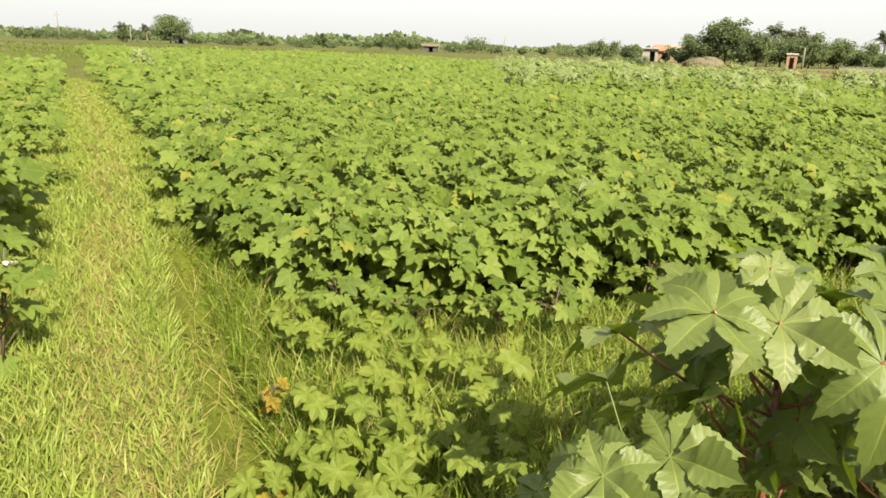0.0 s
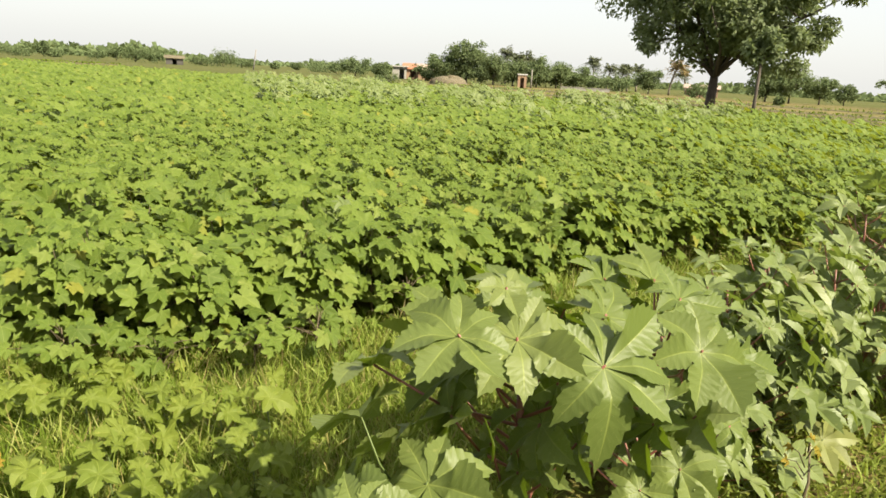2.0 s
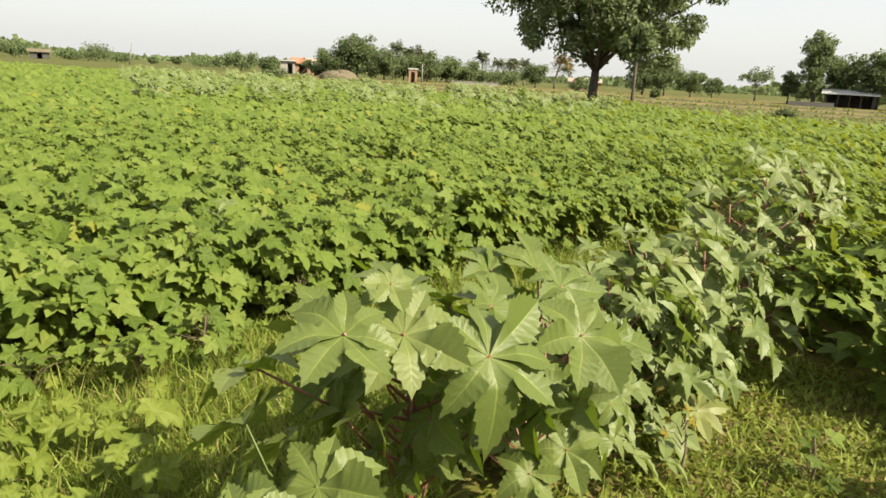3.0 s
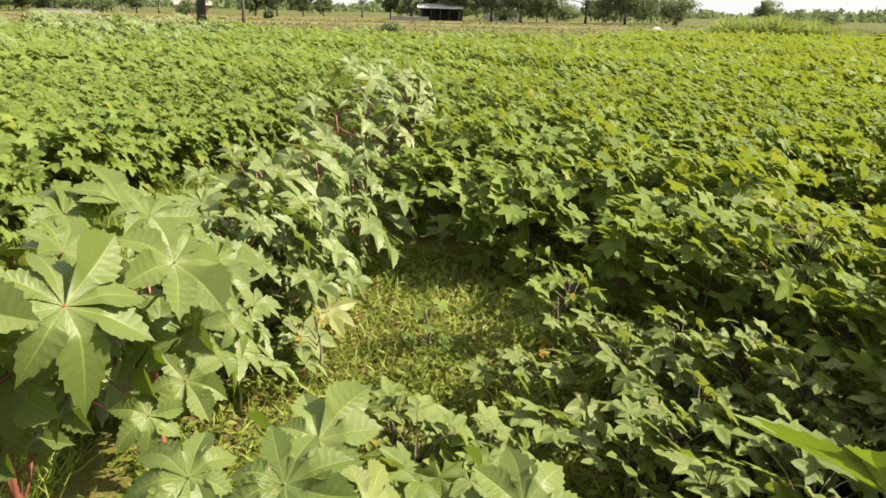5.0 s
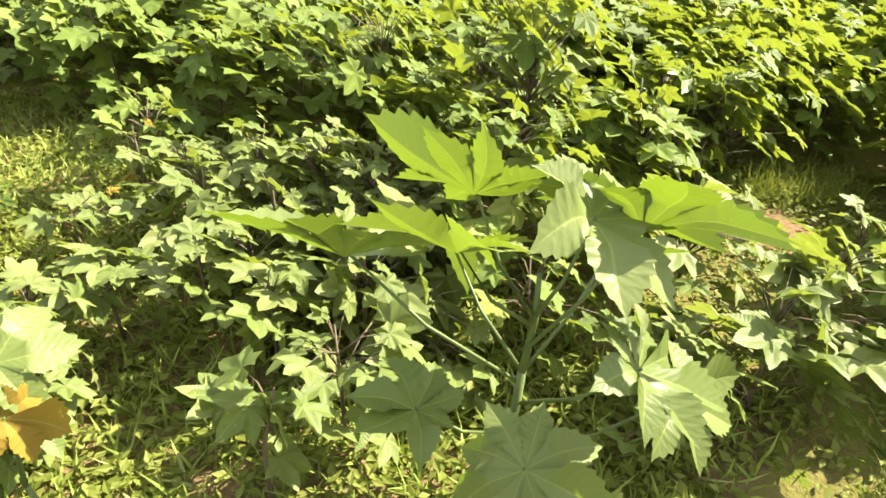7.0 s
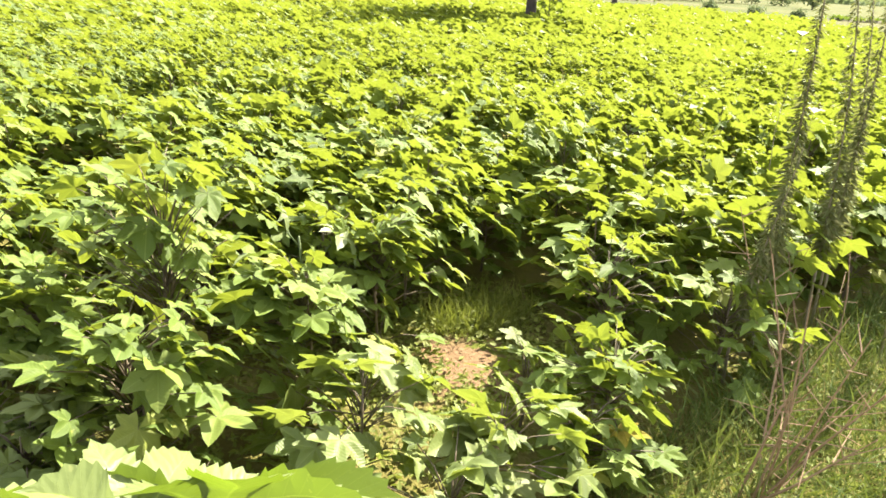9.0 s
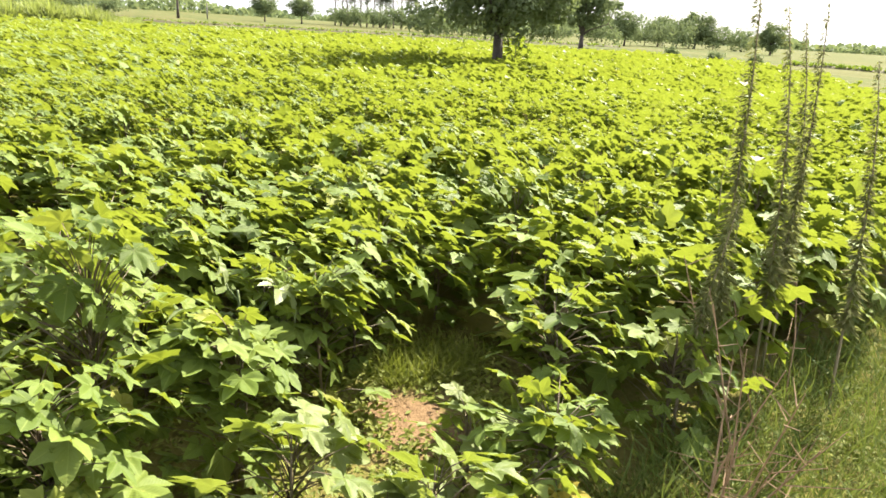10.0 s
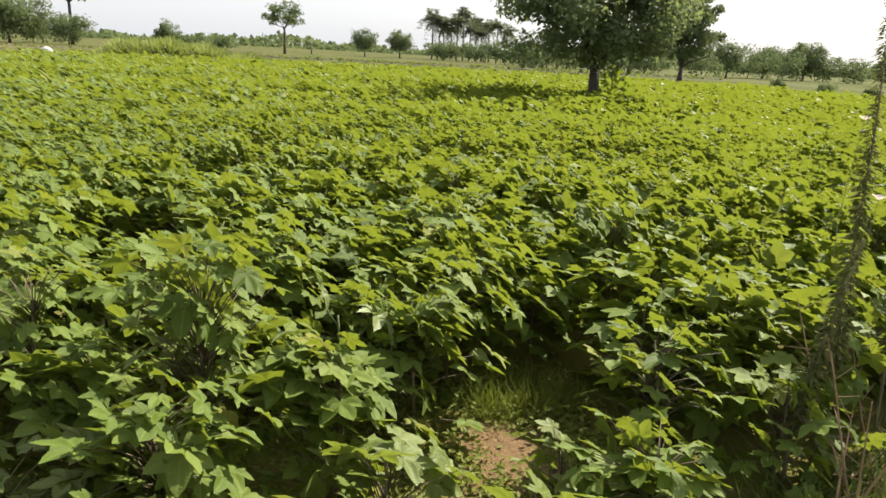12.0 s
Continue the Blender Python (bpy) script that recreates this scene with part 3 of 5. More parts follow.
COTTON_LABEL = "leafy green cotton plant with maple-shaped leaves growing in a crop field"


def leafy_cotton(x, y, h, r, n, size, seed, withered=0, flower=False, label=COTTON_LABEL, meshes=COTTON_MESH):
    """A near cotton plant: a stem and each leaf a part of its own."""
    g = np.random.default_rng(seed)
    z = float(height(x, y))
    plant = tagged(new("cotton_plant"), label, "cotton plant", "cotton crop")
    plant.matrix_world = Matrix.Translation((x, y, z))
    pos, rot, s, lift = canopy(g, h, r, n, size, 0.12, 0.34, (0.06, 0.3), 0.68)
    v, f = cotton_stem(g, h, pos, lift)
    part("stem", tri_mesh("cotton_stem", v, f, M_WOODSTEM, None, True), plant)
    for i in range(n):
        dead = i < withered
        me = WITHERED_MESH[i % 2] if dead else meshes[int(g.integers(5))]
        part("leaf", me, plant, "withered yellow leaf" if dead else "", m4(rot[i], pos[i], float(s[i])))
    if flower:
        part("flower", FLOWER_MESH, plant, "pale open cotton flower", m4(np.eye(3), np.array((r * 0.5, 0, h * 0.8)), 0.03))
    return plant


def flower_shape():
    ps = []
    for k in range(5):
        a = k * 2 * math.pi / 5
        rot = np.array([[math.cos(a), -math.sin(a), 0], [math.sin(a), math.cos(a), 0], [0, 0, 1.0]])
        v = np.array([(0, 0, 0), (0.5, 0.6, 0.5), (0.3, 1.0, 0.75), (-0.3, 1.0, 0.75), (-0.5, 0.6, 0.5)]) @ rot.T
        ps.append((v, np.array([(0, 1, 2), (0, 2, 3), (0, 3, 4)])))
    return merge(ps)


FLOWER_MESH = tri_mesh("flower", *flower_shape(), M_FLOWER)

# stand-alone plants in and beside the weedy corner: x, y, height, spread, leaves, leaf size, withered leaves
# round the weedy corner
CORNER_COTTON = [
    (1.68, 0.99, 0.45, 0.2, 31, 0.099, 0), (1.81, 1.12, 0.41, 0.19, 26, 0.094, 0), (1.84, 0.87, 0.37, 0.15, 20, 0.099, 0),
    (1.65, 0.81, 0.31, 0.11, 12, 0.088, 1), (2.1, 0.8, 0.3, 0.14, 17, 0.095, 0), (2.43, 1.01, 0.27, 0.16, 18, 0.088, 2),
    (2.52, 0.67, 0.37, 0.19, 27, 0.099, 0), (2.78, 0.8, 0.33, 0.19, 24, 0.094, 0), (2.88, 1.01, 0.34, 0.1, 10, 0.06, 3),
    (2.14, 0.54, 0.32, 0.14, 17, 0.095, 0), (1.99, 0.33, 0.34, 0.14, 18, 0.095, 0),
]
# between the castor plant and the field
LANE_COTTON = [
    (2.25, 0.44, 0.31, 0.17, 23, 0.099, 0), (1.55, 0.26, 0.4, 0.09, 8, 0.098, 0), (1.73, 0.11, 0.37, 0.19, 24, 0.088, 0),
    (2.04, -0.05, 0.22, 0.27, 28, 0.104, 0), (2.07, 0.1, 0.42, 0.18, 26, 0.094, 0), (2.32, 1.8, 0.29, 0.07, 7, 0.043, 4),
    (2.44, 0.39, 0.35, 0.2, 27, 0.094, 0), (2.08, 0.99, 0.24, 0.1, 9, 0.07, 1), (1.88, -0.95, 0.41, 0.22, 30, 0.111, 0),
    (2.02, -1.15, 0.45, 0.2, 30, 0.112, 0), (1.81, -0.7, 0.33, 0.2, 24, 0.106, 0), (2.38, -1.42, 0.36, 0.13, 12, 0.102, 0),
    (2.27, -0.84, 0.47, 0.24, 40, 0.111, 0),
]
LANE_COTTON += [(2.69, 0.32, 0.42, 0.21, 40, 0.095, 0), (2.57, 0.12, 0.4, 0.21, 40, 0.095, 0), (2.48, -0.03, 0.34, 0.21, 40, 0.095, 0), (2.76, 0.54, 0.38, 0.21, 40, 0.095, 0), (2.34, 0.17, 0.32, 0.21, 40, 0.095, 0), (2.59, -0.15, 0.42, 0.21, 40, 0.095, 0)]
# along the lane and the grass verge
VERGE_COTTON = [
    (2.06, -1.46, 0.36, 0.2, 28, 0.111, 1), (2.05, -0.39, 0.35, 0.2, 26, 0.09, 0), (2.73, 1.53, 0.24, 0.1, 10, 0.06, 0),
    (3.02, 1.02, 0.4, 0.16, 26, 0.076, 0), (-0.03, 3.65, 0.31, 0.21, 30, 0.076, 0), (0.74, 3.42, 0.29, 0.19, 30, 0.076, 0),
    (-0.33, 4.17, 0.19, 0.14, 14, 0.066, 1), (0.35, 3.6, 0.25, 0.17, 20, 0.071, 0), (1.05, 3.55, 0.29, 0.19, 26, 0.076, 0),
    (-0.63, 4.64, 0.27, 0.19, 22, 0.076, 0), (1.65, 3.86, 0.33, 0.21, 28, 0.076, 0),
]
for i, (x, y, h, r, n, size, dead) in enumerate(CORNER_COTTON + LANE_COTTON + VERGE_COTTON):
    leafy_cotton(x, y, h, r, n, size, 500 + i, dead, False,
                 "small cotton plant with withered orange leaves on weedy soil" if dead > 1 else "young cotton plant with pale green leaves on weedy soil",
                 YOUNG_MESH if i < len(CORNER_COTTON + LANE_COTTON) else COTTON_MESH)

leafy_cotton(-1.32, 2.98, 0.52, 0.2, 46, 0.09, 690, 2, True, "cotton plant with a pale open flower beside the path")
rng = np.random.default_rng(11)
near_spots, mid_spots, far_spots = [], [], []
for poly, step in ((FIELD_A, 0.4), (FIELD_B, 0.42), (FIELD_C, 0.4)):
    px, py = place_grid(poly, step, rng)
    keep = np.hypot(px - GAP[0], py - GAP[1]) > 0.34
    for gx, gy, gr in ((4.91, -0.1, 0.45), (4.14, 7.37, 0.5), (2.44, 4.9, 0.36), (0.57, 5.15, 0.3)):
        keep &= np.hypot(px - gx, py - gy) > gr
    keep &= segment_distance(px, py, BARE) > 0.24
    px, py = px[keep], py[keep]
    d = np.minimum(np.hypot(px - 0.25, py - 0.42), np.hypot(px - 0.78, py + 0.45))
    for x, y, dd in zip(px, py, d):
        az = math.degrees(math.atan2(x - 0.3, y + 0.1))
        if -48 < az < 174:
            (near_spots if dd < 2.75 else mid_spots if dd < 7.2 else far_spots).append((x, y, dd))
for i, (x, y, dd) in enumerate(near_spots):
    lower = 0.6 if x < 2.65 and -1.6 < y < -1.0 else 1.16 if x < 3.2 and y > -1.0 else 1.0          # young plants round the open soil
    leafy_cotton(x, y, rng.uniform(0.42, 0.78) * lower, rng.uniform(0.22, 0.3), int(rng.integers(60, 72) * (1.3 if lower > 1 else 1.0)), 0.1, 900 + i, int(rng.random() < 0.35), i == 3)

mid_spots.sort(key=lambda s: s[2])
singles, rest = mid_spots[:230], mid_spots[230:]


def bushy_cotton(seed):
    """A cotton plant whose leaves are one mesh."""
    g = np.random.default_rng(seed)
    h = g.uniform(0.5, 0.66)
    n = 88
    pos, rot, s, lift = canopy(g, h, g.uniform(0.26, 0.33), n, 0.102, 0.06)
    plant = tagged(new("cotton_plant"), COTTON_LABEL, "cotton plant", "cotton crop")
    v, f = cotton_stem(g, h, pos[::5], lift[::5], 4)
    part("stem", tri_mesh("cotton_stem", v, f, M_WOODSTEM), plant)
    vs, fs, us = [], [], []
    base = 0
    for k in range(5):
        sel = np.arange(n) % 5 == k
        tv, tf, tu = COTTON_BUSH[k]
        v, f = spread(tv, tf, pos[sel], rot[sel], s[sel])
        vs.append(v), fs.append(f + base), us.append(np.tile(tu, (sel.sum(), 1)))
        base += len(v)
    part("foliage", tri_mesh("cotton_foliage", np.concatenate(vs), np.concatenate(fs), M_COTTON, np.concatenate(us), True), plant)
    return plant


def stand(x, y, g, lo=0.85, hi=1.15):
    # small turns only, so that the leaves keep facing the sun
    return Matrix.Translation((x, y, float(height(x, y)))) @ Matrix.Rotation(g.normal(0, 0.3), 4, "Z") @ Matrix.Diagonal((*(g.uniform(lo, hi),) * 2, g.uniform(lo, hi), 1))


kinds = [bushy_cotton(s) for s in range(12)]
for i, (x, y, dd) in enumerate(singles):
    if i < 12:
        kinds[i].matrix_basis = Matrix.Translation((x, y, float(height(x, y))))
    else:
        copy_thing(kinds[i % 12], stand(x, y, rng))
# a lower, dense fringe along the near side of the field
FRINGE = [
    (-1.66, 6.87), (-0.87, 5.19), (-0.18, 4.11), (0.75, 3.87), (1.25, 3.96), (2.24, 4.35),
    (4.14, 4.68), (6.06, 4.63),
]
for (ax, ay), (bx, by) in zip(FRINGE[:-1], FRINGE[1:]):
    k = max(2, int(math.hypot(bx - ax, by - ay) / 0.27))
    for j in range(k):
        u = (j + rng.uniform(0.1, 0.9)) / k
        x, y = ax + (bx - ax) * u + rng.normal(0, 0.06), ay + (by - ay) * u + rng.normal(0, 0.06)
        copy_thing(kinds[int(rng.integers(12))], stand(x, y, rng, 0.72, 0.92))


def crop_stuff(name, spots, leaves, shapes, size, label, r=0.32, low=0.3):
    """Many plants as one mesh of leaves."""
    if not spots:
        return
    sp = np.array(spots)
    n = len(sp)
    g = np.random.default_rng(len(spots))
    hz = height(sp[:, 0], sp[:, 1])
    swell = 1.0 + 0.12 * np.sin(sp[:, 0] * 0.9 + 1.3 * np.sin(sp[:, 1] * 0.5)) + 0.1 * g.normal(0, 1, n)
    P, R, S = [], [], []
    for j in range(n):
        pos, rot, s, _ = canopy(g, 0.58 * swell[j], r, leaves, size, low, 0.25, (0.06, 0.3), 0.65)
        P.append(pos + (sp[j, 0], sp[j, 1], hz[j])), R.append(rot), S.append(s)
    P, R, S = np.concatenate(P), np.concatenate(R), np.concatenate(S)
    vs, fs, us, base = [], [], [], 0
    for k, (tv, tf, tu) in enumerate(shapes):
        sel = np.arange(len(P)) % len(shapes) == k
        v, f = spread(tv, tf, P[sel], R[sel], S[sel])
        vs.append(v), fs.append(f + base), us.append(np.tile(tu, (int(sel.sum()), 1)))
        base += len(v)
    me = tri_mesh(name, np.concatenate(vs), np.concatenate(fs), M_COTTON, np.concatenate(us))
    tagged(new(name, me), label, "cotton crop", kind="stuff")


crop_stuff("cotton_crop", rest + [s for s in far_spots if s[2] < 11], 42, COTTON_MID, 0.095, "dense green cotton crop with lobed leaves in rows", 0.33, 0.12)
crop_stuff("cotton_crop", [s for s in far_spots if 11 <= s[2] < 24], 13, COTTON_FAR, 0.15, "dense green cotton crop in the middle of the field", 0.34, 0.3)
crop_stuff("cotton_crop", [s for s in far_spots if s[2] >= 24][::2], 10, COTTON_FAR, 0.21, "dense green cotton crop towards the far field edge", 0.48, 0.45)

# ---- castor ----
CASTOR_LABEL = "castor oil plant with large star-shaped grey-green leaves and reddish stem"


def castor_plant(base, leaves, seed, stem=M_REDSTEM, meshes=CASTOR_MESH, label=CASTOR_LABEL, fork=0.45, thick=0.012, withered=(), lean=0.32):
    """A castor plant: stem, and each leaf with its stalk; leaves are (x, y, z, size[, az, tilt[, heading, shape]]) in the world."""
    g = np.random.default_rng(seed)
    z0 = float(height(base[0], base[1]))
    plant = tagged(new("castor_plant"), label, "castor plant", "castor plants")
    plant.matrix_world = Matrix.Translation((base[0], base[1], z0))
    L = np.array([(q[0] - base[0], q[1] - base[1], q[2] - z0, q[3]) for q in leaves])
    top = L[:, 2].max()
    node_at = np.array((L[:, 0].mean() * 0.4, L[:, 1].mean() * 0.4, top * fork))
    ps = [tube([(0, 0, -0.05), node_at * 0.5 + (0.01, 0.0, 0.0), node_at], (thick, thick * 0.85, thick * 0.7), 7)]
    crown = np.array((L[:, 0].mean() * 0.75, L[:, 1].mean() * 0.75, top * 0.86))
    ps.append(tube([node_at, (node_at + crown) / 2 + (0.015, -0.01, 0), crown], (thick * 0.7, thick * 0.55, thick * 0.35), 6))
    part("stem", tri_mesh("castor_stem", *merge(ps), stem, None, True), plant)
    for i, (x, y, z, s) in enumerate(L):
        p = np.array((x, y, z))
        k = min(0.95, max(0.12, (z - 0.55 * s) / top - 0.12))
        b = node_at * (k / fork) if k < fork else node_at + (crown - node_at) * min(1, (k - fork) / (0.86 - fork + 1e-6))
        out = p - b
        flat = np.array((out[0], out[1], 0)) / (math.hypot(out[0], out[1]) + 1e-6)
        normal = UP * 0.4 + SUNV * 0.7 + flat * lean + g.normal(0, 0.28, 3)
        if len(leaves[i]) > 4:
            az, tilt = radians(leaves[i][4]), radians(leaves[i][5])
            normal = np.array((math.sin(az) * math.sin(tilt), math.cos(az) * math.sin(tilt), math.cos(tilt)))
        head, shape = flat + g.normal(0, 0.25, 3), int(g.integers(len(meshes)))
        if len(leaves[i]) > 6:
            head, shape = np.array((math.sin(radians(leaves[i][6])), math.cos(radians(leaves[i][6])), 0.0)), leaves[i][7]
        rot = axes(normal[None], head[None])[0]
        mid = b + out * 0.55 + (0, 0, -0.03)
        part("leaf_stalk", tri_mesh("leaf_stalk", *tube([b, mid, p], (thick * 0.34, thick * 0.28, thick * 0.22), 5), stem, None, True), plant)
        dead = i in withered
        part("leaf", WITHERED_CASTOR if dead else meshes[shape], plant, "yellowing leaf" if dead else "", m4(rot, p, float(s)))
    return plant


def dome(base, h, n, size, seed, spread_r=0.3, low=0.35):
    """Leaf places for a castor plant of no known leaves."""
    g = np.random.default_rng(seed)
    out = []
    for k in range(n):
        a, u = k * 2.4 + g.uniform(-0.4, 0.4), (k + 0.5) / n
        z = h * (low + (1 - low) * u)
        r = spread_r * math.sqrt(max(0.1, 1.1 - u * u)) * g.uniform(0.7, 1.1)
        out.append((base[0] + math.cos(a) * r, base[1] + math.sin(a) * r, z, size * g.uniform(0.65, 1.1) * (0.7 if u > 0.9 else 1)))
    return out


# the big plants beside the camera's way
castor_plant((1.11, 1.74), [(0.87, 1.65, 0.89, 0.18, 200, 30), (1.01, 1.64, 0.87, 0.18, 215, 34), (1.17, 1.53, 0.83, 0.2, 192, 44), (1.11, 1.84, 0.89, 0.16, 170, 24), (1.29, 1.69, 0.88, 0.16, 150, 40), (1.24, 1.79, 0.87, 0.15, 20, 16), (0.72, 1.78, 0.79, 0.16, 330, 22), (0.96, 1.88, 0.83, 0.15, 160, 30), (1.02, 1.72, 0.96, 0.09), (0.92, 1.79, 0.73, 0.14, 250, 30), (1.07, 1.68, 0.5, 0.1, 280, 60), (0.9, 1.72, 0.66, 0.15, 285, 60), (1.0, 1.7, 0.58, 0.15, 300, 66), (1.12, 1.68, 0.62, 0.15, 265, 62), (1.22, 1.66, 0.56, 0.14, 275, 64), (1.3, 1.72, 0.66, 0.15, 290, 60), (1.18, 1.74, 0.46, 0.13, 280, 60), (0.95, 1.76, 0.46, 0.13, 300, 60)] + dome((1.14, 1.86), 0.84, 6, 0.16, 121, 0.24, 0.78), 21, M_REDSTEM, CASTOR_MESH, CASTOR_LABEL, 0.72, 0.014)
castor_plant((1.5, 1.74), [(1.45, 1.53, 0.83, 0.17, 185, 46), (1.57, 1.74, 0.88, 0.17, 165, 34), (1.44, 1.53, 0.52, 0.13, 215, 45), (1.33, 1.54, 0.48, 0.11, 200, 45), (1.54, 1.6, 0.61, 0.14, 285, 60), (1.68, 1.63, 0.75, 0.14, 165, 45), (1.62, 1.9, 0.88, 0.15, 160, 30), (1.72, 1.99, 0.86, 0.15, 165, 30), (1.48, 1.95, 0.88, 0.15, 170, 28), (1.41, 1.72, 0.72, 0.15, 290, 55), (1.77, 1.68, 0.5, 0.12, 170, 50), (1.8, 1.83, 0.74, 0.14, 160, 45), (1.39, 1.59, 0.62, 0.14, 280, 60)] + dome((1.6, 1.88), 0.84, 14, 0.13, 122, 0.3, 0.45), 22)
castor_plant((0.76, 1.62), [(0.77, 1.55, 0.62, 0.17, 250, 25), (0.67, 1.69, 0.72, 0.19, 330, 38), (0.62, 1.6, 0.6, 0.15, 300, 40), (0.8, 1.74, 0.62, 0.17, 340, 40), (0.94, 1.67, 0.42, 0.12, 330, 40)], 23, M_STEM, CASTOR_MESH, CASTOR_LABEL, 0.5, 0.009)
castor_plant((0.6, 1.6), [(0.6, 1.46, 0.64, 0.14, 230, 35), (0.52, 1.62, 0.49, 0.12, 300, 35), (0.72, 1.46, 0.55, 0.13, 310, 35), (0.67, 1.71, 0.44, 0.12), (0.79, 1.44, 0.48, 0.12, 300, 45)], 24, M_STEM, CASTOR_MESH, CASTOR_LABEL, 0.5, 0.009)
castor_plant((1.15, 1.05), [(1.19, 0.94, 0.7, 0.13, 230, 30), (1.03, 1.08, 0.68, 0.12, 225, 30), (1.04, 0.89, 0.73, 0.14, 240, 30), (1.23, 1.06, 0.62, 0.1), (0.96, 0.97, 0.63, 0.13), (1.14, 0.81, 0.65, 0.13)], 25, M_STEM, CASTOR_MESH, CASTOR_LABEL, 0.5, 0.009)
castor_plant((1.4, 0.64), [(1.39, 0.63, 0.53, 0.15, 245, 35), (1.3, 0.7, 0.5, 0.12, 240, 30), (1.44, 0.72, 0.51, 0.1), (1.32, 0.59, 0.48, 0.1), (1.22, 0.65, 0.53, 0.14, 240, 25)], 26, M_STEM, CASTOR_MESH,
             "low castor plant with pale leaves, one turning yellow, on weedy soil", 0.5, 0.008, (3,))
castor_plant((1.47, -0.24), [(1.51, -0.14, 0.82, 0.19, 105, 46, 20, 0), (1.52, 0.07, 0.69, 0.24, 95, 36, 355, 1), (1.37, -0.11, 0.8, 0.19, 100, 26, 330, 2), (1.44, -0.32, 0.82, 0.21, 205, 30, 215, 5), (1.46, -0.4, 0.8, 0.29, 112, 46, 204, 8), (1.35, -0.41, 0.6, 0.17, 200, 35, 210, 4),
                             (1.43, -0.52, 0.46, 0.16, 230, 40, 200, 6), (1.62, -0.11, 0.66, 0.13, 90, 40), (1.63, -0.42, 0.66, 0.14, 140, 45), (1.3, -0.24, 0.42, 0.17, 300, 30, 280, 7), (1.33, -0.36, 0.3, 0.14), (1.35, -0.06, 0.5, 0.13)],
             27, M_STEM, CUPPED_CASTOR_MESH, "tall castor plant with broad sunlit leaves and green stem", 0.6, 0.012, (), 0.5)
# the row between the two fields
ROW = [
    (2.16, 2.06, 0.29, 6, 0.099), (1.97, 2.12, 0.61, 8, 0.143), (2.34, 2.21, 0.61, 9, 0.143), (2.63, 2.19, 0.61, 9, 0.159), (2.6, 2.49, 0.69, 9, 0.171),
    (2.94, 2.6, 0.73, 10, 0.159), (3.05, 2.32, 0.59, 9, 0.146), (3.26, 2.48, 0.75, 9, 0.159), (3.5, 2.4, 0.66, 9, 0.146), (3.65, 2.66, 0.61, 7, 0.134),
    (4.08, 2.92, 0.92, 9, 0.135), (4.45, 2.94, 1.06, 10, 0.145), (4.71, 3.06, 0.85, 8, 0.135), (5.22, 3.07, 0.97, 11, 0.165), (5.56, 3.2, 1.01, 11, 0.175),
    (5.85, 3.35, 0.91, 9, 0.165), (2.21, 2.4, 0.54, 7, 0.132), (1.78, 2.26, 0.49, 7, 0.132),
]
# single castor plants inside the cotton
ROW += [(1.51, 4.49, 0.63, 6, 0.13), (-1.79, 8.6, 0.65, 7, 0.14), (-7.74, 24.32, 0.95, 14, 0.2), (3.07, -0.87, 0.62, 4, 0.1)]
for i, (x, y, h, n, size) in enumerate(ROW):
    castor_plant((x, y), dome((x, y), h, int(n * 2.3), size * 1.2, 60 + i, 0.2 + 0.12 * h, 0.12), 60 + i, M_REDSTEM if i % 3 else M_STEM, LIT_CASTOR_MESH)

# seedlings in the grass beside the path
SEEDLINGS = [
    (-0.03, 2.3, 0.22), (0.07, 2.29, 0.22), (-0.16, 2.21, 0.2), (-0.05, 2.66, 0.22), (0.14, 2.6, 0.25), (0.3, 2.4, 0.22),
    (0.4, 2.27, 0.25), (0.57, 2.49, 0.28), (0.54, 2.28, 0.2), (0.21, 2.33, 0.25), (0.21, 2.13, 0.2), (-0.14, 3.19, 0.25),
    (0.05, 3.12, 0.25), (0.36, 2.94, 0.25), (0.51, 2.86, 0.25), (0.68, 2.83, 0.3), (-0.24, 3.41, 0.2), (-1.26, 5.02, 0.22),
    (-2.05, 6.96, 0.3), (-2.98, 8.2, 0.25), (-1.59, 5.94, 0.25), (0.24, 2.78, 0.22), (0.61, 2.11, 0.24), (0.11, 3.34, 0.22),
]
for i, (x, y, h) in enumerate(SEEDLINGS):
    z = float(height(x, y))
    castor_plant((x, y), [(a, b, c + z, s) for a, b, c, s in dome((x, y), h, 4 + i % 3, 0.085, 200 + i, 0.09, 0.55)], 200 + i, M_STEM, SEEDLING_MESH,
                 "pale green castor seedling standing in the grass", 0.6, 0.004)
for i, (x, y) in enumerate([(-0.22, 2.82), (-0.13, 2.18), (2.5, 1.95)]):
    leafy_cotton(x, y, 0.14, 0.08, 7, 0.05, 700 + i, 7, False, "withered orange-yellow weed in the grass")

# castor scattered along the far side of the field, grey-green above the cotton
g = np.random.default_rng(5)
far_castor = []
while len(far_castor) < 170:
    az, d = g.uniform(8, 46), g.uniform(17, 37)
    x, y = polar(az, d)
    if inside(FIELD_A, np.array([x]), np.array([y]))[0] and g.random() < 0.35 + 0.65 * (d > 24) and d > 15 + 0.25 * abs(az - 26):
        far_castor.append((x, y))
P, N, S = [], [], []
for x, y in far_castor:
    for a, b, c, s in dome((x, y), g.uniform(0.75, 1.1), 10, 0.25, int(g.integers(9999)), 0.32, 0.5):
        P.append((a, b, c)), S.append(s)
P, S = np.array(P), np.array(S)
R = axes(UP * 0.4 + SUNV * 0.7 + g.normal(0, 0.25, P.shape), g.normal(0, 1, P.shape))
v, f = spread(CASTOR_FAR[0], CASTOR_FAR[1], P, R, S)
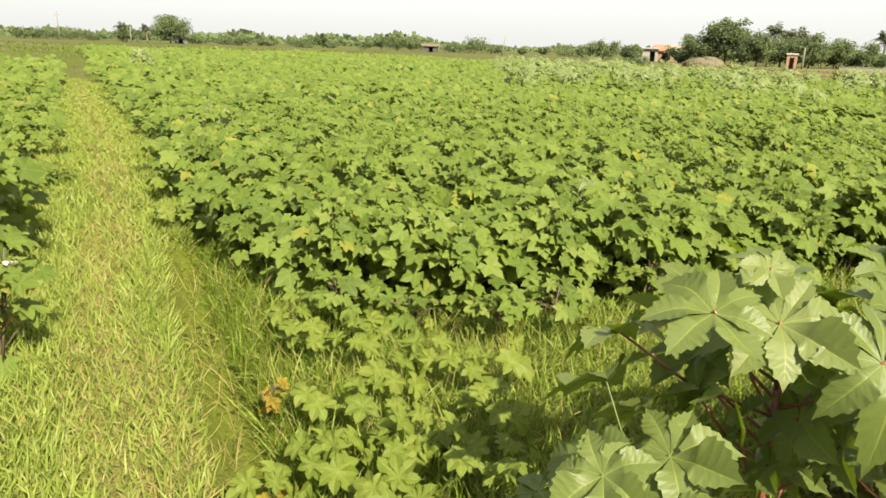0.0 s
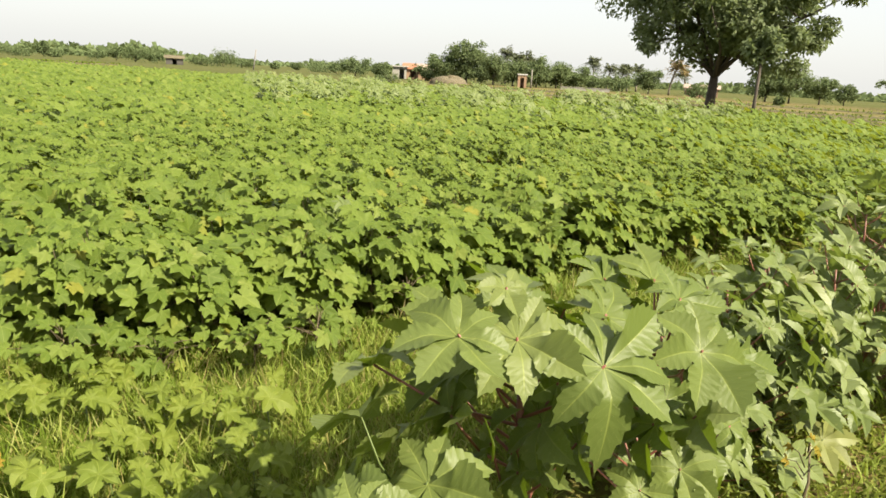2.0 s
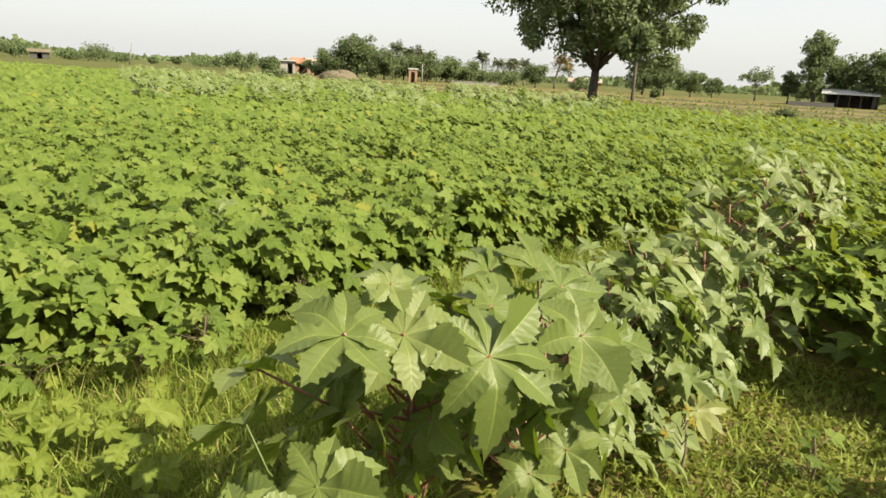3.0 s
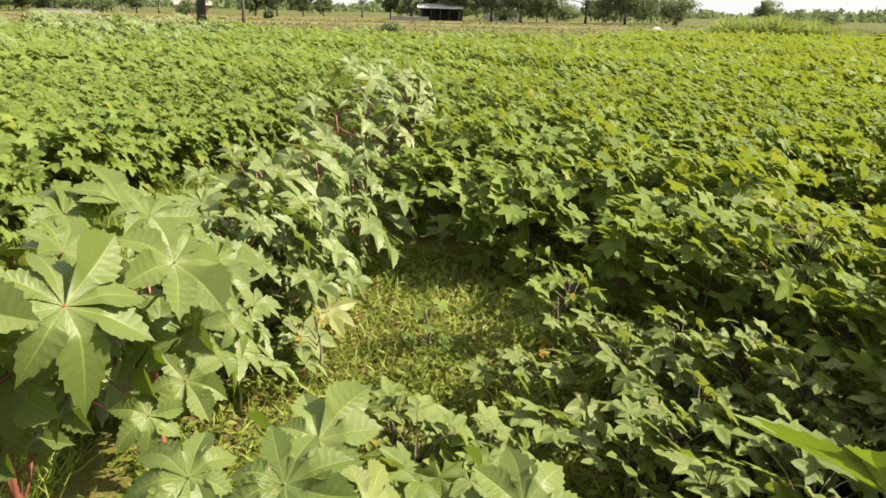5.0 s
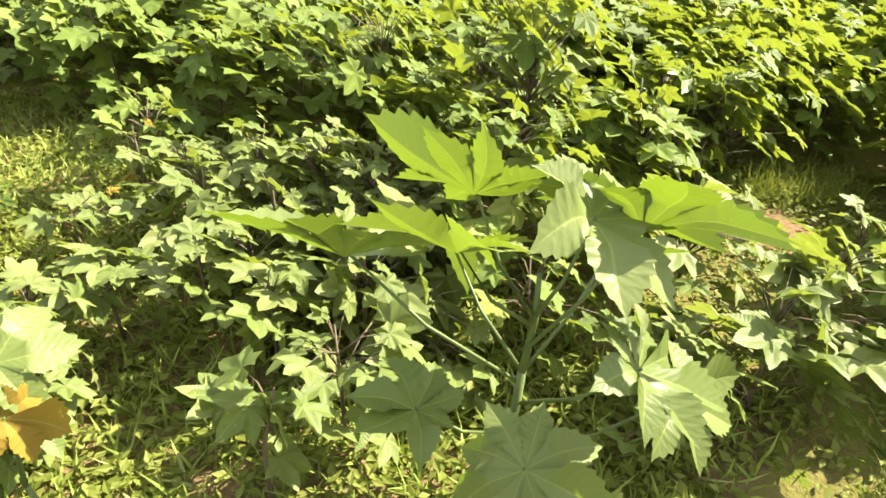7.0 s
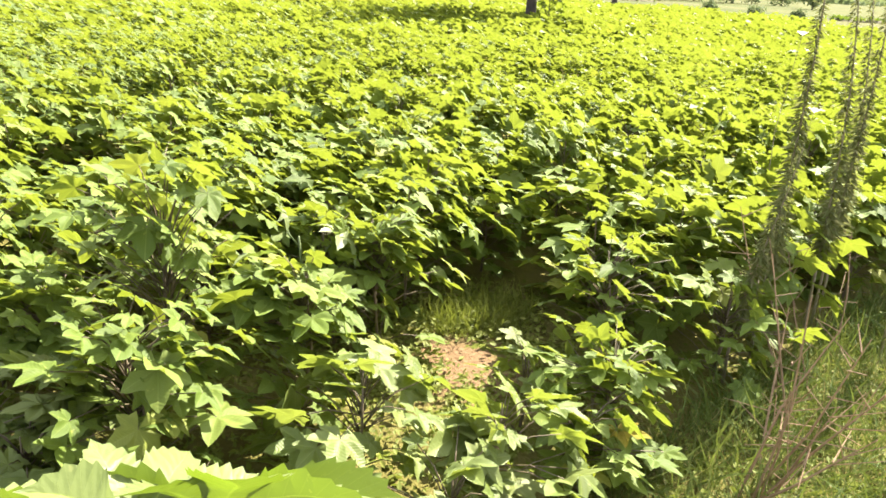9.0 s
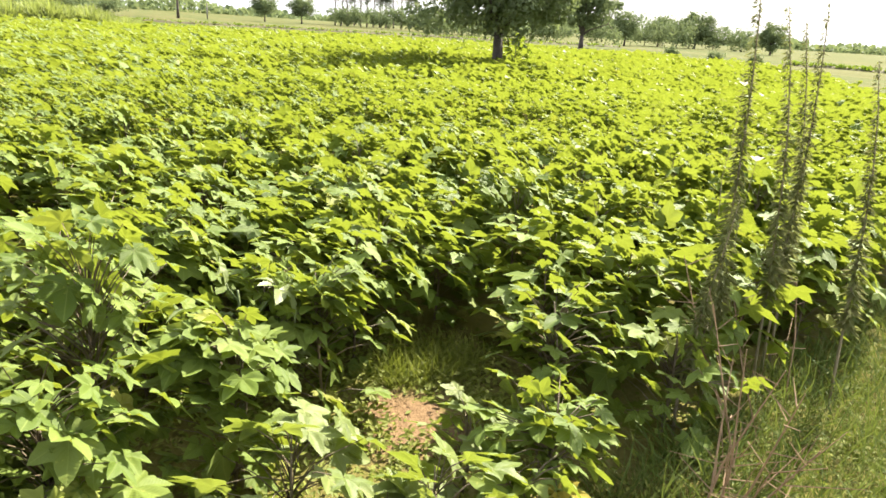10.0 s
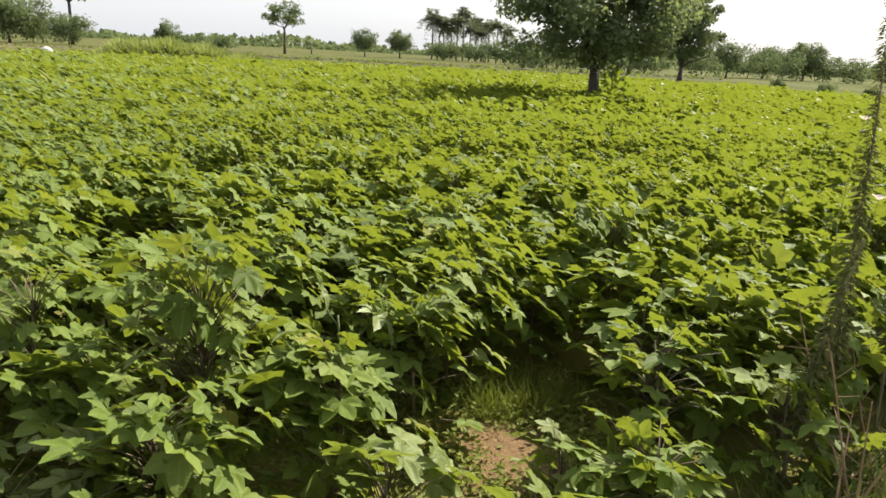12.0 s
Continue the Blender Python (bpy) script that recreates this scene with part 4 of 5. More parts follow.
tagged(new("castor_strip", tri_mesh("castor_strip", v, f, M_CASTORLIT, np.tile(CASTOR_FAR[2], (len(P), 1)))), "grey-green castor plants standing above the cotton", "castor plants", kind="stuff")

# ---- grass and weeds ----


def scatter(poly, count, g, near=3.0, power=1.4, eye=(0.3, 0.0)):
    """Random places in a polygon, thinner with distance."""
    p = np.array(poly)
    lo, hi = p.min(0), p.max(0)
    xs, ys, got = [], [], 0
    while got < count:
        x, y = g.uniform(lo[0], hi[0], 40000), g.uniform(lo[1], hi[1], 40000)
        d = np.hypot(x - eye[0], y - eye[1])
        k = inside(poly, x, y) & (g.random(40000) < np.minimum(1, (near / d) ** power))
        xs.append(x[k]), ys.append(y[k])
        got += int(k.sum())
    return np.concatenate(xs)[:count], np.concatenate(ys)[:count]


def blades(name, x, y, low, high, width, mat, label, g, lean=0.45, category="grass"):
    n = len(x)
    a = g.uniform(0, 2 * math.pi, n)
    head = np.stack((np.cos(a), np.sin(a), np.zeros(n)), 1)
    normal = UP + head * 0.0 + g.normal(0, lean, (n, 3)) * (1, 1, 0)
    rot = axes(normal, head)
    d = np.hypot(x - 0.3, y)
    size = g.uniform(low, high, n)
    tv = BLADE[0] * (width, 1, 1)
    v, f = spread(tv, BLADE[1], np.stack((x, y, height(x, y) - 0.01), 1), rot, size)
    # wider blades far off, where single ones no longer show
    wide = np.repeat(np.clip(d / 3.5, 1, 5), len(tv))
    root = np.repeat(np.stack((x, y, height(x, y)), 1), len(tv), 0)
    v[:, :2] = root[:, :2] + (v[:, :2] - root[:, :2]) * wide[:, None] ** 0.6
    tagged(new(name, tri_mesh(name, v, f, mat)), label, category, kind="stuff")


g = np.random.default_rng(31)
VERGE = [
    (-0.8, 1.33), (-1.63, 3.52), (-2.41, 5.61), (-4.32, 9.72), (-9.95, 23.27), (-7.14, 19.44),
    (-3.19, 10.23), (-1.29, 5.62), (-0.69, 3.52), (-0.25, 2.35), (0.23, 1.33),
]
x, y = scatter(VERGE, 52000, g)
k = segment_distance(x, y, DITCH) > 0.1
x, y = x[k], y[k]
d = segment_distance(x, y, PATH_LINE)
worn = (d < 0.15 + 0.06 * np.sin(3 * y)) & (g.random(len(x)) < 0.6)
blades("path_grass", x[~worn], y[~worn], 0.035, 0.11, 0.075, M_GRASS, "bright green grass along the trodden field path", g)
blades("trodden_grass", x[worn], y[worn], 0.03, 0.08, 0.075, M_STRAW, "short straw-coloured trodden grass on the path", g, 0.9)
x, y = scatter(VERGE, 3500, g)
blades("trodden_grass", x, y, 0.04, 0.11, 0.05, M_STRAW, "dry blades among the green grass of the path", g, 0.8)
x, y = scatter(GRASS_ZONE, 36000, g)
k = segment_distance(x, y, DITCH) > 0.1
x, y = x[k], y[k]
k = g.random(len(x)) < 0.5 + 0.5 * np.clip(1 - segment_distance(x, y, DITCH) / 0.5, 0, 1)
blades("tall_grass", x[k], y[k], 0.06, 0.18, 0.032, M_TALLGRASS, "lush green grass among castor seedlings", g, 0.5)
blades("tall_grass", x[~k], y[~k], 0.06, 0.2, 0.035, M_GRASS, "bright sunlit grass among castor seedlings", g, 0.55)
x, y = scatter(GRASS_ZONE, 2000, g)
blades("tall_grass", x, y, 0.1, 0.26, 0.016, M_STRAW, "dry grass stalks among the green grass", g, 0.5)
x, y = scatter(EDGE_ZONE, 16000, g, 2.5, 1.2, (1.0, -1.0))
blades("tall_grass", x, y, 0.04, 0.15, 0.025, M_EDGEGRASS, "low grass on the bare strip beside the cotton", g, 0.7)
x, y = scatter(EDGE_ZONE, 5000, g, 2.5, 1.2, (1.0, -1.0))
blades("tall_grass", x, y, 0.1, 0.3, 0.02, M_EDGEGRASS, "feathery tall weeds on the bare strip", g, 0.5)
x, y = scatter(EDGE_ZONE, 2500, g, 2.5, 1.2, (1.0, -1.0))
blades("dry_grass", x, y, 0.04, 0.16, 0.02, M_STRAW, "dry grass and straw on the bare strip", g, 0.9)
x, y = scatter([(3.1, -1.45), (3.0, -1.75), (3.2, -2.0), (3.45, -1.85), (3.3, -1.45)], 1500, g)
blades("tall_grass", x, y, 0.05, 0.17, 0.03, M_WEED, "feathery green weeds beside a bare patch of soil", g, 0.5)
x, y = scatter(WEED_ZONE, 11000, g)
blades("weed_grass", x, y, 0.05, 0.12, 0.085, M_GRASS, "thin grass between creeping weeds", g, 0.8)


def ground_weeds(name, poly, count, g, size, label, clump=0.18):
    """Small creeping leaves in clumps close over the soil."""
    cx, cy = scatter(poly, count // 26, g)
    k = g.integers(0, len(cx), count)
    x, y = cx[k] + g.normal(0, clump * 0.5, count), cy[k] + g.normal(0, clump * 0.5, count)
    k = np.hypot((x - GAP[0] + 0.08) * 0.8, y - GAP[1]) > 0.2 * g.random(count) ** 0.35          # the bare spot stays open
    x, y = x[k], y[k]
    count = len(x)
    z = height(x, y) + np.abs(g.normal(0.015, 0.022, count))
    a = g.uniform(0, 2 * math.pi, count)
    head = np.stack((np.cos(a), np.sin(a), g.normal(0.15, 0.3, count)), 1)
    normal = UP + g.normal(0, 0.45, (count, 3))
    v, f = spread(RHOMB[0], RHOMB[1], np.stack((x, y, z), 1), axes(normal, head), g.uniform(0.5, 1.2, count) * size)
    tagged(new(name, tri_mesh(name, v, f, M_WEED)), label, "weeds", kind="stuff")


ground_weeds("creeping_weeds", WEED_ZONE, 18000, g, 0.044, "creeping green weeds on reddish soil")
ground_weeds("creeping_weeds", EDGE_ZONE, 12000, g, 0.03, "creeping weeds on the bare strip")
ground_weeds("creeping_weeds", GRASS_ZONE, 12000, g, 0.034, "broad-leaved weeds among the grass")
ground_weeds("creeping_weeds", [(2.57, -1.87), (2.65, -1.18), (3.54, -1.3), (3.45, -2.1)], 3000, g, 0.03, "weeds round a bare patch of red soil")
ground_weeds("creeping_weeds", [(2.19, -0.01), (2.09, -1.6), (3.06, -1.94), (4.06, -0.27)], 6000, g, 0.034, "weeds under the cotton plants", 0.25)

# ---- tall weed spikes and dead sticks ----


def spike_weed(base, h, lean, seed):
    """A tall thin weed: a bare stalk crowded with small leaves and seed heads."""
    g = np.random.default_rng(seed)
    z = float(height(*base))
    plant = tagged(new("spike_weed"), "tall thin weed spike with small dark leaves and seed heads", "weed", "weed spikes")
    plant.matrix_world = Matrix.Translation((*base, z))
    pts = [np.array((lean[0] * u * u + 0.012 * math.sin(6 * u), lean[1] * u * u, h * u)) for u in np.linspace(0, 1, 8)]
    part("stalk", tri_mesh("stalk", *tube(pts, np.linspace(0.007, 0.0015, 8), 5), M_DRYSTEM, None, True), plant)
    n = int(520 * h)
    u = g.uniform(0.22, 1, n) ** 0.9
    c = np.stack((lean[0] * u * u, lean[1] * u * u, h * u), 1)
    a = g.uniform(0, 6.3, n)
    head = np.stack((np.cos(a), np.sin(a), g.uniform(0.1, 0.9, n)), 1)
    s = (0.062 * (1.15 - u)) * g.uniform(0.4, 1.3, n) + 0.01
    v, f = spread(RHOMB[0] * (0.5, 1, 1), RHOMB[1], c, axes(UP + head * 0.5 + g.normal(0, 0.3, (n, 3)), head), s)
    part("foliage", tri_mesh("spike_foliage", v, f, M_SPIKE), plant)
    return plant


for i, (b, h, l) in enumerate([((2.43, -2.52), 1.78, (0.05, 0.07)), ((2.51, -2.92), 1.59, (0.11, 0.12)), ((2.65, -3.2), 1.54, (0.11, 0.1)), ((2.58, -3.06), 1.61, (0.03, 0.05)), ((2.31, -3.16), 1.42, (0.1, 0.08)), ((2.39, -2.35), 0.95, (-0.06, -0.04))]):
    spike_weed(b, h, l, 300 + i)
for i, (x, y, z) in enumerate([(2.9, -3.15, 0.95), (3.3, -3.45, 1.25)]):
    ob = tagged(new("wild_flower"), "small white flower on a thin stalk", "flower", "white flowers")
    ob.matrix_world = Matrix.Translation((x, y, float(height(x, y))))
    part("stalk", tri_mesh("flower_stalk", *tube([(-0.1, 0.05, 0), (0.03, 0, z * 0.6), (0, 0, z)], (0.003, 0.002, 0.0015), 4), M_DRYSTEM), ob)
    part("petals", FLOWER_MESH, ob, "", Matrix.Translation((0, 0, z - 0.01)) @ Matrix.Scale(0.028, 4))


def dead_stick(base, tip, seed):
    """A dry leaning stick with its twigs."""
    g = np.random.default_rng(seed)
    b = np.array((*base, float(height(*base))))
    t = np.array(tip) - b
    ob = tagged(new("dead_stick"), "dry branching weed stick leaning over the bare strip", "stick", "dead sticks")
    ob.matrix_world = Matrix.Translation(b)
    part("stalk", tri_mesh("stick_stalk", *tube([t * 0, t * 0.5 + g.normal(0, 0.02, 3), t], (0.0045, 0.0035, 0.0015), 5), M_DEADSTICK), ob)
    for _ in range(8):
        q = t * g.uniform(0.3, 0.95)
        part("twig", tri_mesh("twig", *tube([q, q + g.normal(0, 0.07, 3) + (0, 0, 0.05)], (0.0022, 0.001), 4), M_DEADSTICK), ob)


for i, (b, t) in enumerate([((1.83, -1.89), (1.85, -1.94, 0.68)), ((1.87, -1.93), (1.7, -1.99, 0.62)), ((1.84, -1.91), (1.6, -1.94, 0.53)), ((1.81, -1.93), (1.72, -1.98, 0.41)), ((1.87, -1.88), (1.83, -2.09, 0.6)), ((1.83, -1.92), (1.82, -1.92, 0.41)), ((1.85, -1.84), (1.57, -1.91, 0.43)), ((2.08, -2.34), (2.22, -2.23, 0.62)), ((2.18, -2.58), (2.56, -2.73, 0.5)), ((2.28, -2.55), (2.55, -2.42, 0.66)), ((1.98, -2.1), (2.22, -2.38, 0.4)), ((2.38, -2.97), (2.61, -3.2, 0.46))]):
    dead_stick(b, t, 40 + i)

# ---- trees ----


def tree_shape(g, h, crown_w, low, trunk_r, fork, count, leaf, limbs=8, squash=1.0, lump=0.3, shift=(0.0, 0.0), spare=170, bough=(0.42, 0.62)):
    """Trunk with limbs, and a crown of leaf clumps with gaps."""
    fork_at = np.array((shift[0] * 0.15, shift[1] * 0.15, fork))
    ps = [tube([(0, 0, -0.1), (shift[0] * 0.1, shift[1] * 0.1, fork * 0.4), fork_at], (trunk_r * 1.25, trunk_r * 0.95, trunk_r * 0.8), 9)]
    rx, rz = crown_w / 2, (h - low) / 2
    centre = np.array((*shift, low + rz))
    tips = []
    for k in range(limbs):
        a = k * 2 * math.pi / limbs + g.uniform(-0.4, 0.4)
        e = g.uniform(-0.35, 0.9)
        rr = g.uniform(0.55, 0.85)
        tip = centre + np.array((math.cos(a) * rx * rr * math.cos(e), math.sin(a) * rx * rr * math.cos(e), rz * rr * math.sin(e) * squash))
        mid = fork_at * 0.45 + tip * 0.55 + np.array((0, 0, -0.12 * rx * 0.5)) + g.normal(0, 0.06 * rx, 3)
        r0 = trunk_r * g.uniform(0.35, 0.55)
        ps.append(tube([fork_at, fork_at * 0.7 + mid * 0.3 + (0, 0, 0.05 * rz), mid, tip], (r0, r0 * 0.8, r0 * 0.55, r0 * 0.15), 6))
        tips.append(tip)
        for _ in range(2):
            q = mid + (tip - mid) * g.uniform(0.0, 0.6)
            w = q + g.normal(0, 0.16, 3) * (rx, rx, rz)
            ps.append(tube([q, (q + w) / 2 + (0, 0, 0.1), w], (r0 * 0.4, r0 * 0.3, r0 * 0.08), 5))
            tips.append(w)
    clumps = max(14, count // spare)
    # the crown is a few boughs of unequal size, each a cloud of clumps
    boughs = []
    for k in range(10):
        a, e = k * 2.4 + g.uniform(-0.5, 0.5), (g.uniform(-1.1, -0.3) if k % 2 else g.uniform(0.1, 1.4))
        w = g.uniform(*bough)
        o = (1.0 - w) * np.array((math.cos(a) * math.cos(e), math.sin(a) * math.cos(e), math.sin(e)))
        boughs.append((o, w))
    c = []
    while len(c) < clumps:
        o, w = boughs[len(c) % 10]
        p = g.normal(0, 1, 3)
        p *= w * g.uniform(0.5, 1.0) / np.linalg.norm(p)
        c.append(centre + (o + p) * (rx * 0.95, rx * 0.95, rz * 0.92))
    c = np.array(c + tips)
    cr = g.uniform(0.55, 1.25, len(c)) * lump * rx
    k = g.integers(0, len(c), count)
    q = g.normal(0, 1, (count, 3))
    q /= np.linalg.norm(q, axis=1, keepdims=True)
    q *= (g.uniform(0, 1, (count, 1)) ** 0.45)
    pos = c[k] + q * cr[k][:, None] * (1, 1, 0.72)
    pos[:, 2] = np.maximum(pos[:, 2], low * 0.85)
    v, f = spread(RHOMB[0], RHOMB[1], pos, axes(q + UP * 0.5 + g.normal(0, 0.5, (count, 3)), g.normal(0, 1, (count, 3)) + (0, 0, -0.3)), g.uniform(0.6, 1.3, count) * leaf)
    return merge(ps), (v, f)


def tree(name, x, y, h, crown_w, low, trunk_r, fork, count, leaf, seed, label, mat=M_HAZEDFARTREE, **more):
    g = np.random.default_rng(seed)
    ob = tagged(new(name), label, "tree" if "bush" not in name else "bush")
    ob.matrix_world = Matrix.Translation((x, y, float(height(x, y))))
    wood, crown = tree_shape(g, h, crown_w, low, trunk_r, fork, count, leaf, **more)
    part("trunk", tri_mesh("trunk", *wood, M_BARK, None, True), ob)
    part("crown", tri_mesh("crown", *crown, mat), ob)
    return ob


tree("shade_tree", 28.7, 28.6, 10.6, 13.4, 1.5, 0.27, 2.0, 56000, 0.27, 1, "large spreading green tree standing at the field edge", M_HAZEDTREE, limbs=12, lump=0.17, shift=(0.3, -0.45), spare=420, bough=(0.46, 0.66))
tree("shade_tree", 18.5, -11.0, 6.1, 6.7, 0.75, 0.17, 1.35, 38000, 0.16, 2, "dense dark shade tree standing in the cotton field", M_HAZEDTREE, limbs=10, lump=0.2, shift=(0.1, 0.2), spare=420, bough=(0.48, 0.66))
tree("shade_tree", 60.5, -45.7, 10.2, 8.8, 0.3, 0.24, 1.2, 15000, 0.34, 4, "tall dark tree beyond the cotton field", M_HAZEDFARTREE, limbs=8, lump=0.24, spare=260, bough=(0.48, 0.66))
tree("sapling", 23.7, 21.2, 4.2, 1.7, 2.3, 0.07, 2.6, 900, 0.28, 3, "slender sapling with thin bare trunk at the field edge", M_HAZEDTREE, limbs=4, lump=0.34)


def at(az, d):
    return polar(az, d)


def top(el, d):
    return d * math.tan(radians(el)) + 1.47


# az, distance, elevation of the top, width in degrees, bottom of the crown as a share of the height, label
# by the farm and the palms
FARM_TREES = [
    (-16.3, 165, 1.4, 2.4, 0.3, 'broad round-crowned tree beyond the fields'), (-19.28, 165, 0.66, 1.3, 0.15, 'low tree beyond the fields'),
    (-5.06, 175, 0.6, 0.8, 0.3, 'small tree on the horizon'), (23.89, 112, 1.49, 2.2, 0.25, 'leafy green tree by the farm buildings'),
    (25.98, 112, 2.56, 2.9, 0.28, 'tall leafy tree by the farm buildings'), (28.16, 108, 1.67, 2.2, 0.2, 'leafy green tree by the farm buildings'),
    (29.75, 112, 1.42, 2.4, 0.15, 'leafy green tree among palms'), (31.64, 110, 1.47, 2.2, 0.15, 'leafy green tree among palms'),
    (33.23, 115, 1.26, 2.0, 0.15, 'leafy green tree among palms'), (34.81, 118, 1.07, 2.0, 0.15, 'low green tree among palms'),
    (40.38, 110, 1.16, 1.8, 0.25, 'green tree near the white-roofed shed'), (48.76, 105, 1.52, 2.4, 0.15, 'green tree beside the field'),
    (50.35, 105, 1.61, 2.4, 0.15, 'green tree beside the field'), (52.33, 108, 1.2, 1.8, 0.2, 'green tree beside the field'),
]
# by the cattle sheds
SHED_TREES = [
    (53.92, 120, 0.77, 1.3, 0.1, 'round bush at the field edge'), (56.91, 112, 1.62, 2.2, 0.42, 'small round-topped tree on a bare trunk'),
    (60.7, 98, 4.24, 2.3, 0.12, 'tall dark tree by the farm shed'), (62.58, 100, 2.73, 2.0, 0.25, 'leafy tree by the farm shed'),
    (59.09, 100, 1.51, 1.0, 0.15, 'small tree by the farm shed'), (64.67, 98, 3.06, 2.9, 0.22, 'leafy tree by the farm shed'),
    (67.05, 98, 2.7, 2.5, 0.22, 'leafy tree by the farm shed'), (69.34, 97, 2.94, 3.1, 0.2, 'broad leafy tree by the farm shed'),
    (71.43, 95, 2.03, 2.6, 0.05, 'dense conical bush by the farm shed'), (74.42, 102, 2.56, 4.2, 0.42, 'flat-topped spreading tree at the field edge'),
    (77.4, 100, 2.54, 4.0, 0.1, 'dense rounded tree at the field edge'), (79.38, 115, 1.09, 0.8, 0.3, 'slim tree at the field edge'),
    (81.2, 112, 3.86, 2.6, 0.62, 'tall slim tree with a tuft of leaves on top'), (80.98, 108, 1.28, 2.6, 0.1, 'bush below a tall slim tree'),
]
# in the open fields
OPEN_TREES = [
    (74.9, 140, 0.94, 1.5, 0.1, 'rounded green bush on the horizon'), (87.45, 150, 1.15, 1.7, 0.2, 'dark round tree beyond the grass bank'), (88.7, 150, 0.3, 1.1, 0.1, 'small round bush beside a dark tree'),
    (96.05, 118, 2.93, 3.1, 0.52, 'flat-topped acacia-like tree in the open field'), (102.29, 140, 1.42, 2.0, 0.35, 'small spreading tree in the open field'),
    (105.07, 142, 1.56, 1.8, 0.3, 'small thin tree in the open field'), (115.51, 120, 1.33, 2.5, 0.1, 'hazy green tree behind the shade tree'),
    (118.98, 120, 1.25, 3.0, 0.1, 'hazy green tree behind the shade tree'), (124.45, 120, 1.3, 3.0, 0.1, 'hazy green tree behind the shade tree'),
    (130.41, 110, 1.91, 2.4, 0.1, 'hazy green tree at the field edge'), (132.9, 130, 1.65, 2.6, 0.1, 'hazy green tree at the field edge'),
    (135.59, 130, 1.85, 2.8, 0.1, 'hazy green tree at the field edge'), (140.86, 110, 1.69, 1.8, 0.2, 'pale tree at the field edge'),
    (19.22, 118, 0.47, 1.4, 0.1, 'leafy bush by the farm buildings'), (17.1, 130, 0.69, 2.4, 0.1, 'leafy bush beyond the field'),
]
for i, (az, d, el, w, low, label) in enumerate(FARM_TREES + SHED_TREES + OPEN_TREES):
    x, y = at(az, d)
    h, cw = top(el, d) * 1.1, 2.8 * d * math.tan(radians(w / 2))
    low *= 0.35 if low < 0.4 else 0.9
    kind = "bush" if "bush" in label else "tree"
    tree(kind, x, y, h, cw, h * low, max(0.09, 0.024 * h), max(h * low, 0.24 * h), int((1800 + 84 * cw * h) * (0.3 if low > 0.3 else 1.0)), 0.32 if h < 6 else 0.4, 400 + i, label, M_HAZEDFARTREE, limbs=7, lump=0.17 if low > 0.3 else 0.3, spare=60 if low > 0.3 else 120, bough=(0.46, 0.66))

# az, distance, elevation of the top, width in degrees
NORTH_BUSHES = [
    (-25.96, 190, 0.29, 1.2), (-24.86, 190, 0.27, 1.6), (-23.17, 190, 0.33, 2.2), (-21.57, 190, 0.25, 1.6), (-14.3, 170, 0.19, 1.6),
    (-12.41, 170, 0.15, 1.6), (-11.22, 165, 0.18, 1.8), (-9.33, 170, 0.07, 1.6), (-6.75, 165, 0.07, 2.2), (-4.46, 175, 0.08, 1.6),
    (-1.68, 160, 0.2, 1.6), (-0.48, 160, 0.55, 1.4), (0.81, 160, 0.66, 2.4), (2.3, 160, 0.51, 2.0), (5.28, 165, 0.18, 1.6),
    (6.97, 160, 0.63, 2.6), (8.66, 165, 0.09, 1.4),
]
# by the farm
FARM_BUSHES = [
    (10.84, 165, -0.0, 0.8), (12.53, 170, 0.18, 0.9), (14.32, 160, 0.11, 2.6), (15.61, 150, 0.32, 1.6), (19.61, 68, -0.26, 1.5), (18.92, 70, -0.41, 1.2),
    (44.16, 100, 0.26, 2.0), (46.64, 36, -1.38, 1.6), (45.84, 39, -1.38, 1.0), (49.64, 85, -0.43, 0.5), (58.58, 42, -1.12, 1.5), (64.06, 110, 0.49, 2.4),
    (72.9, 120, 0.43, 2.0), (91.35, 130, 0.5, 2.0), (22.69, 116, 0.53, 2.0), (24.88, 118, 0.68, 2.4), (27.06, 112, 0.68, 2.4),
]
# by the sheds
EAST_BUSHES = [
    (28.85, 112, 0.78, 2.6), (30.44, 116, 0.98, 2.6), (32.43, 116, 0.77, 2.6), (34.22, 120, 0.67, 2.4), (36.2, 122, 0.57, 2.4), (38.39, 122, 0.47, 2.4),
    (60.48, 104, 0.91, 2.4), (62.07, 106, 0.6, 2.0), (65.85, 106, 0.67, 2.4), (68.23, 106, 0.56, 2.4), (70.62, 104, 0.74, 2.2), (76.0, 106, 0.81, 2.6),
    (78.78, 112, 0.49, 2.2), (116.01, 100, 0.73, 3.4), (118.5, 100, 0.66, 3.4), (121.47, 100, 0.77, 3.4), (124.95, 100, 0.9, 3.4),
]
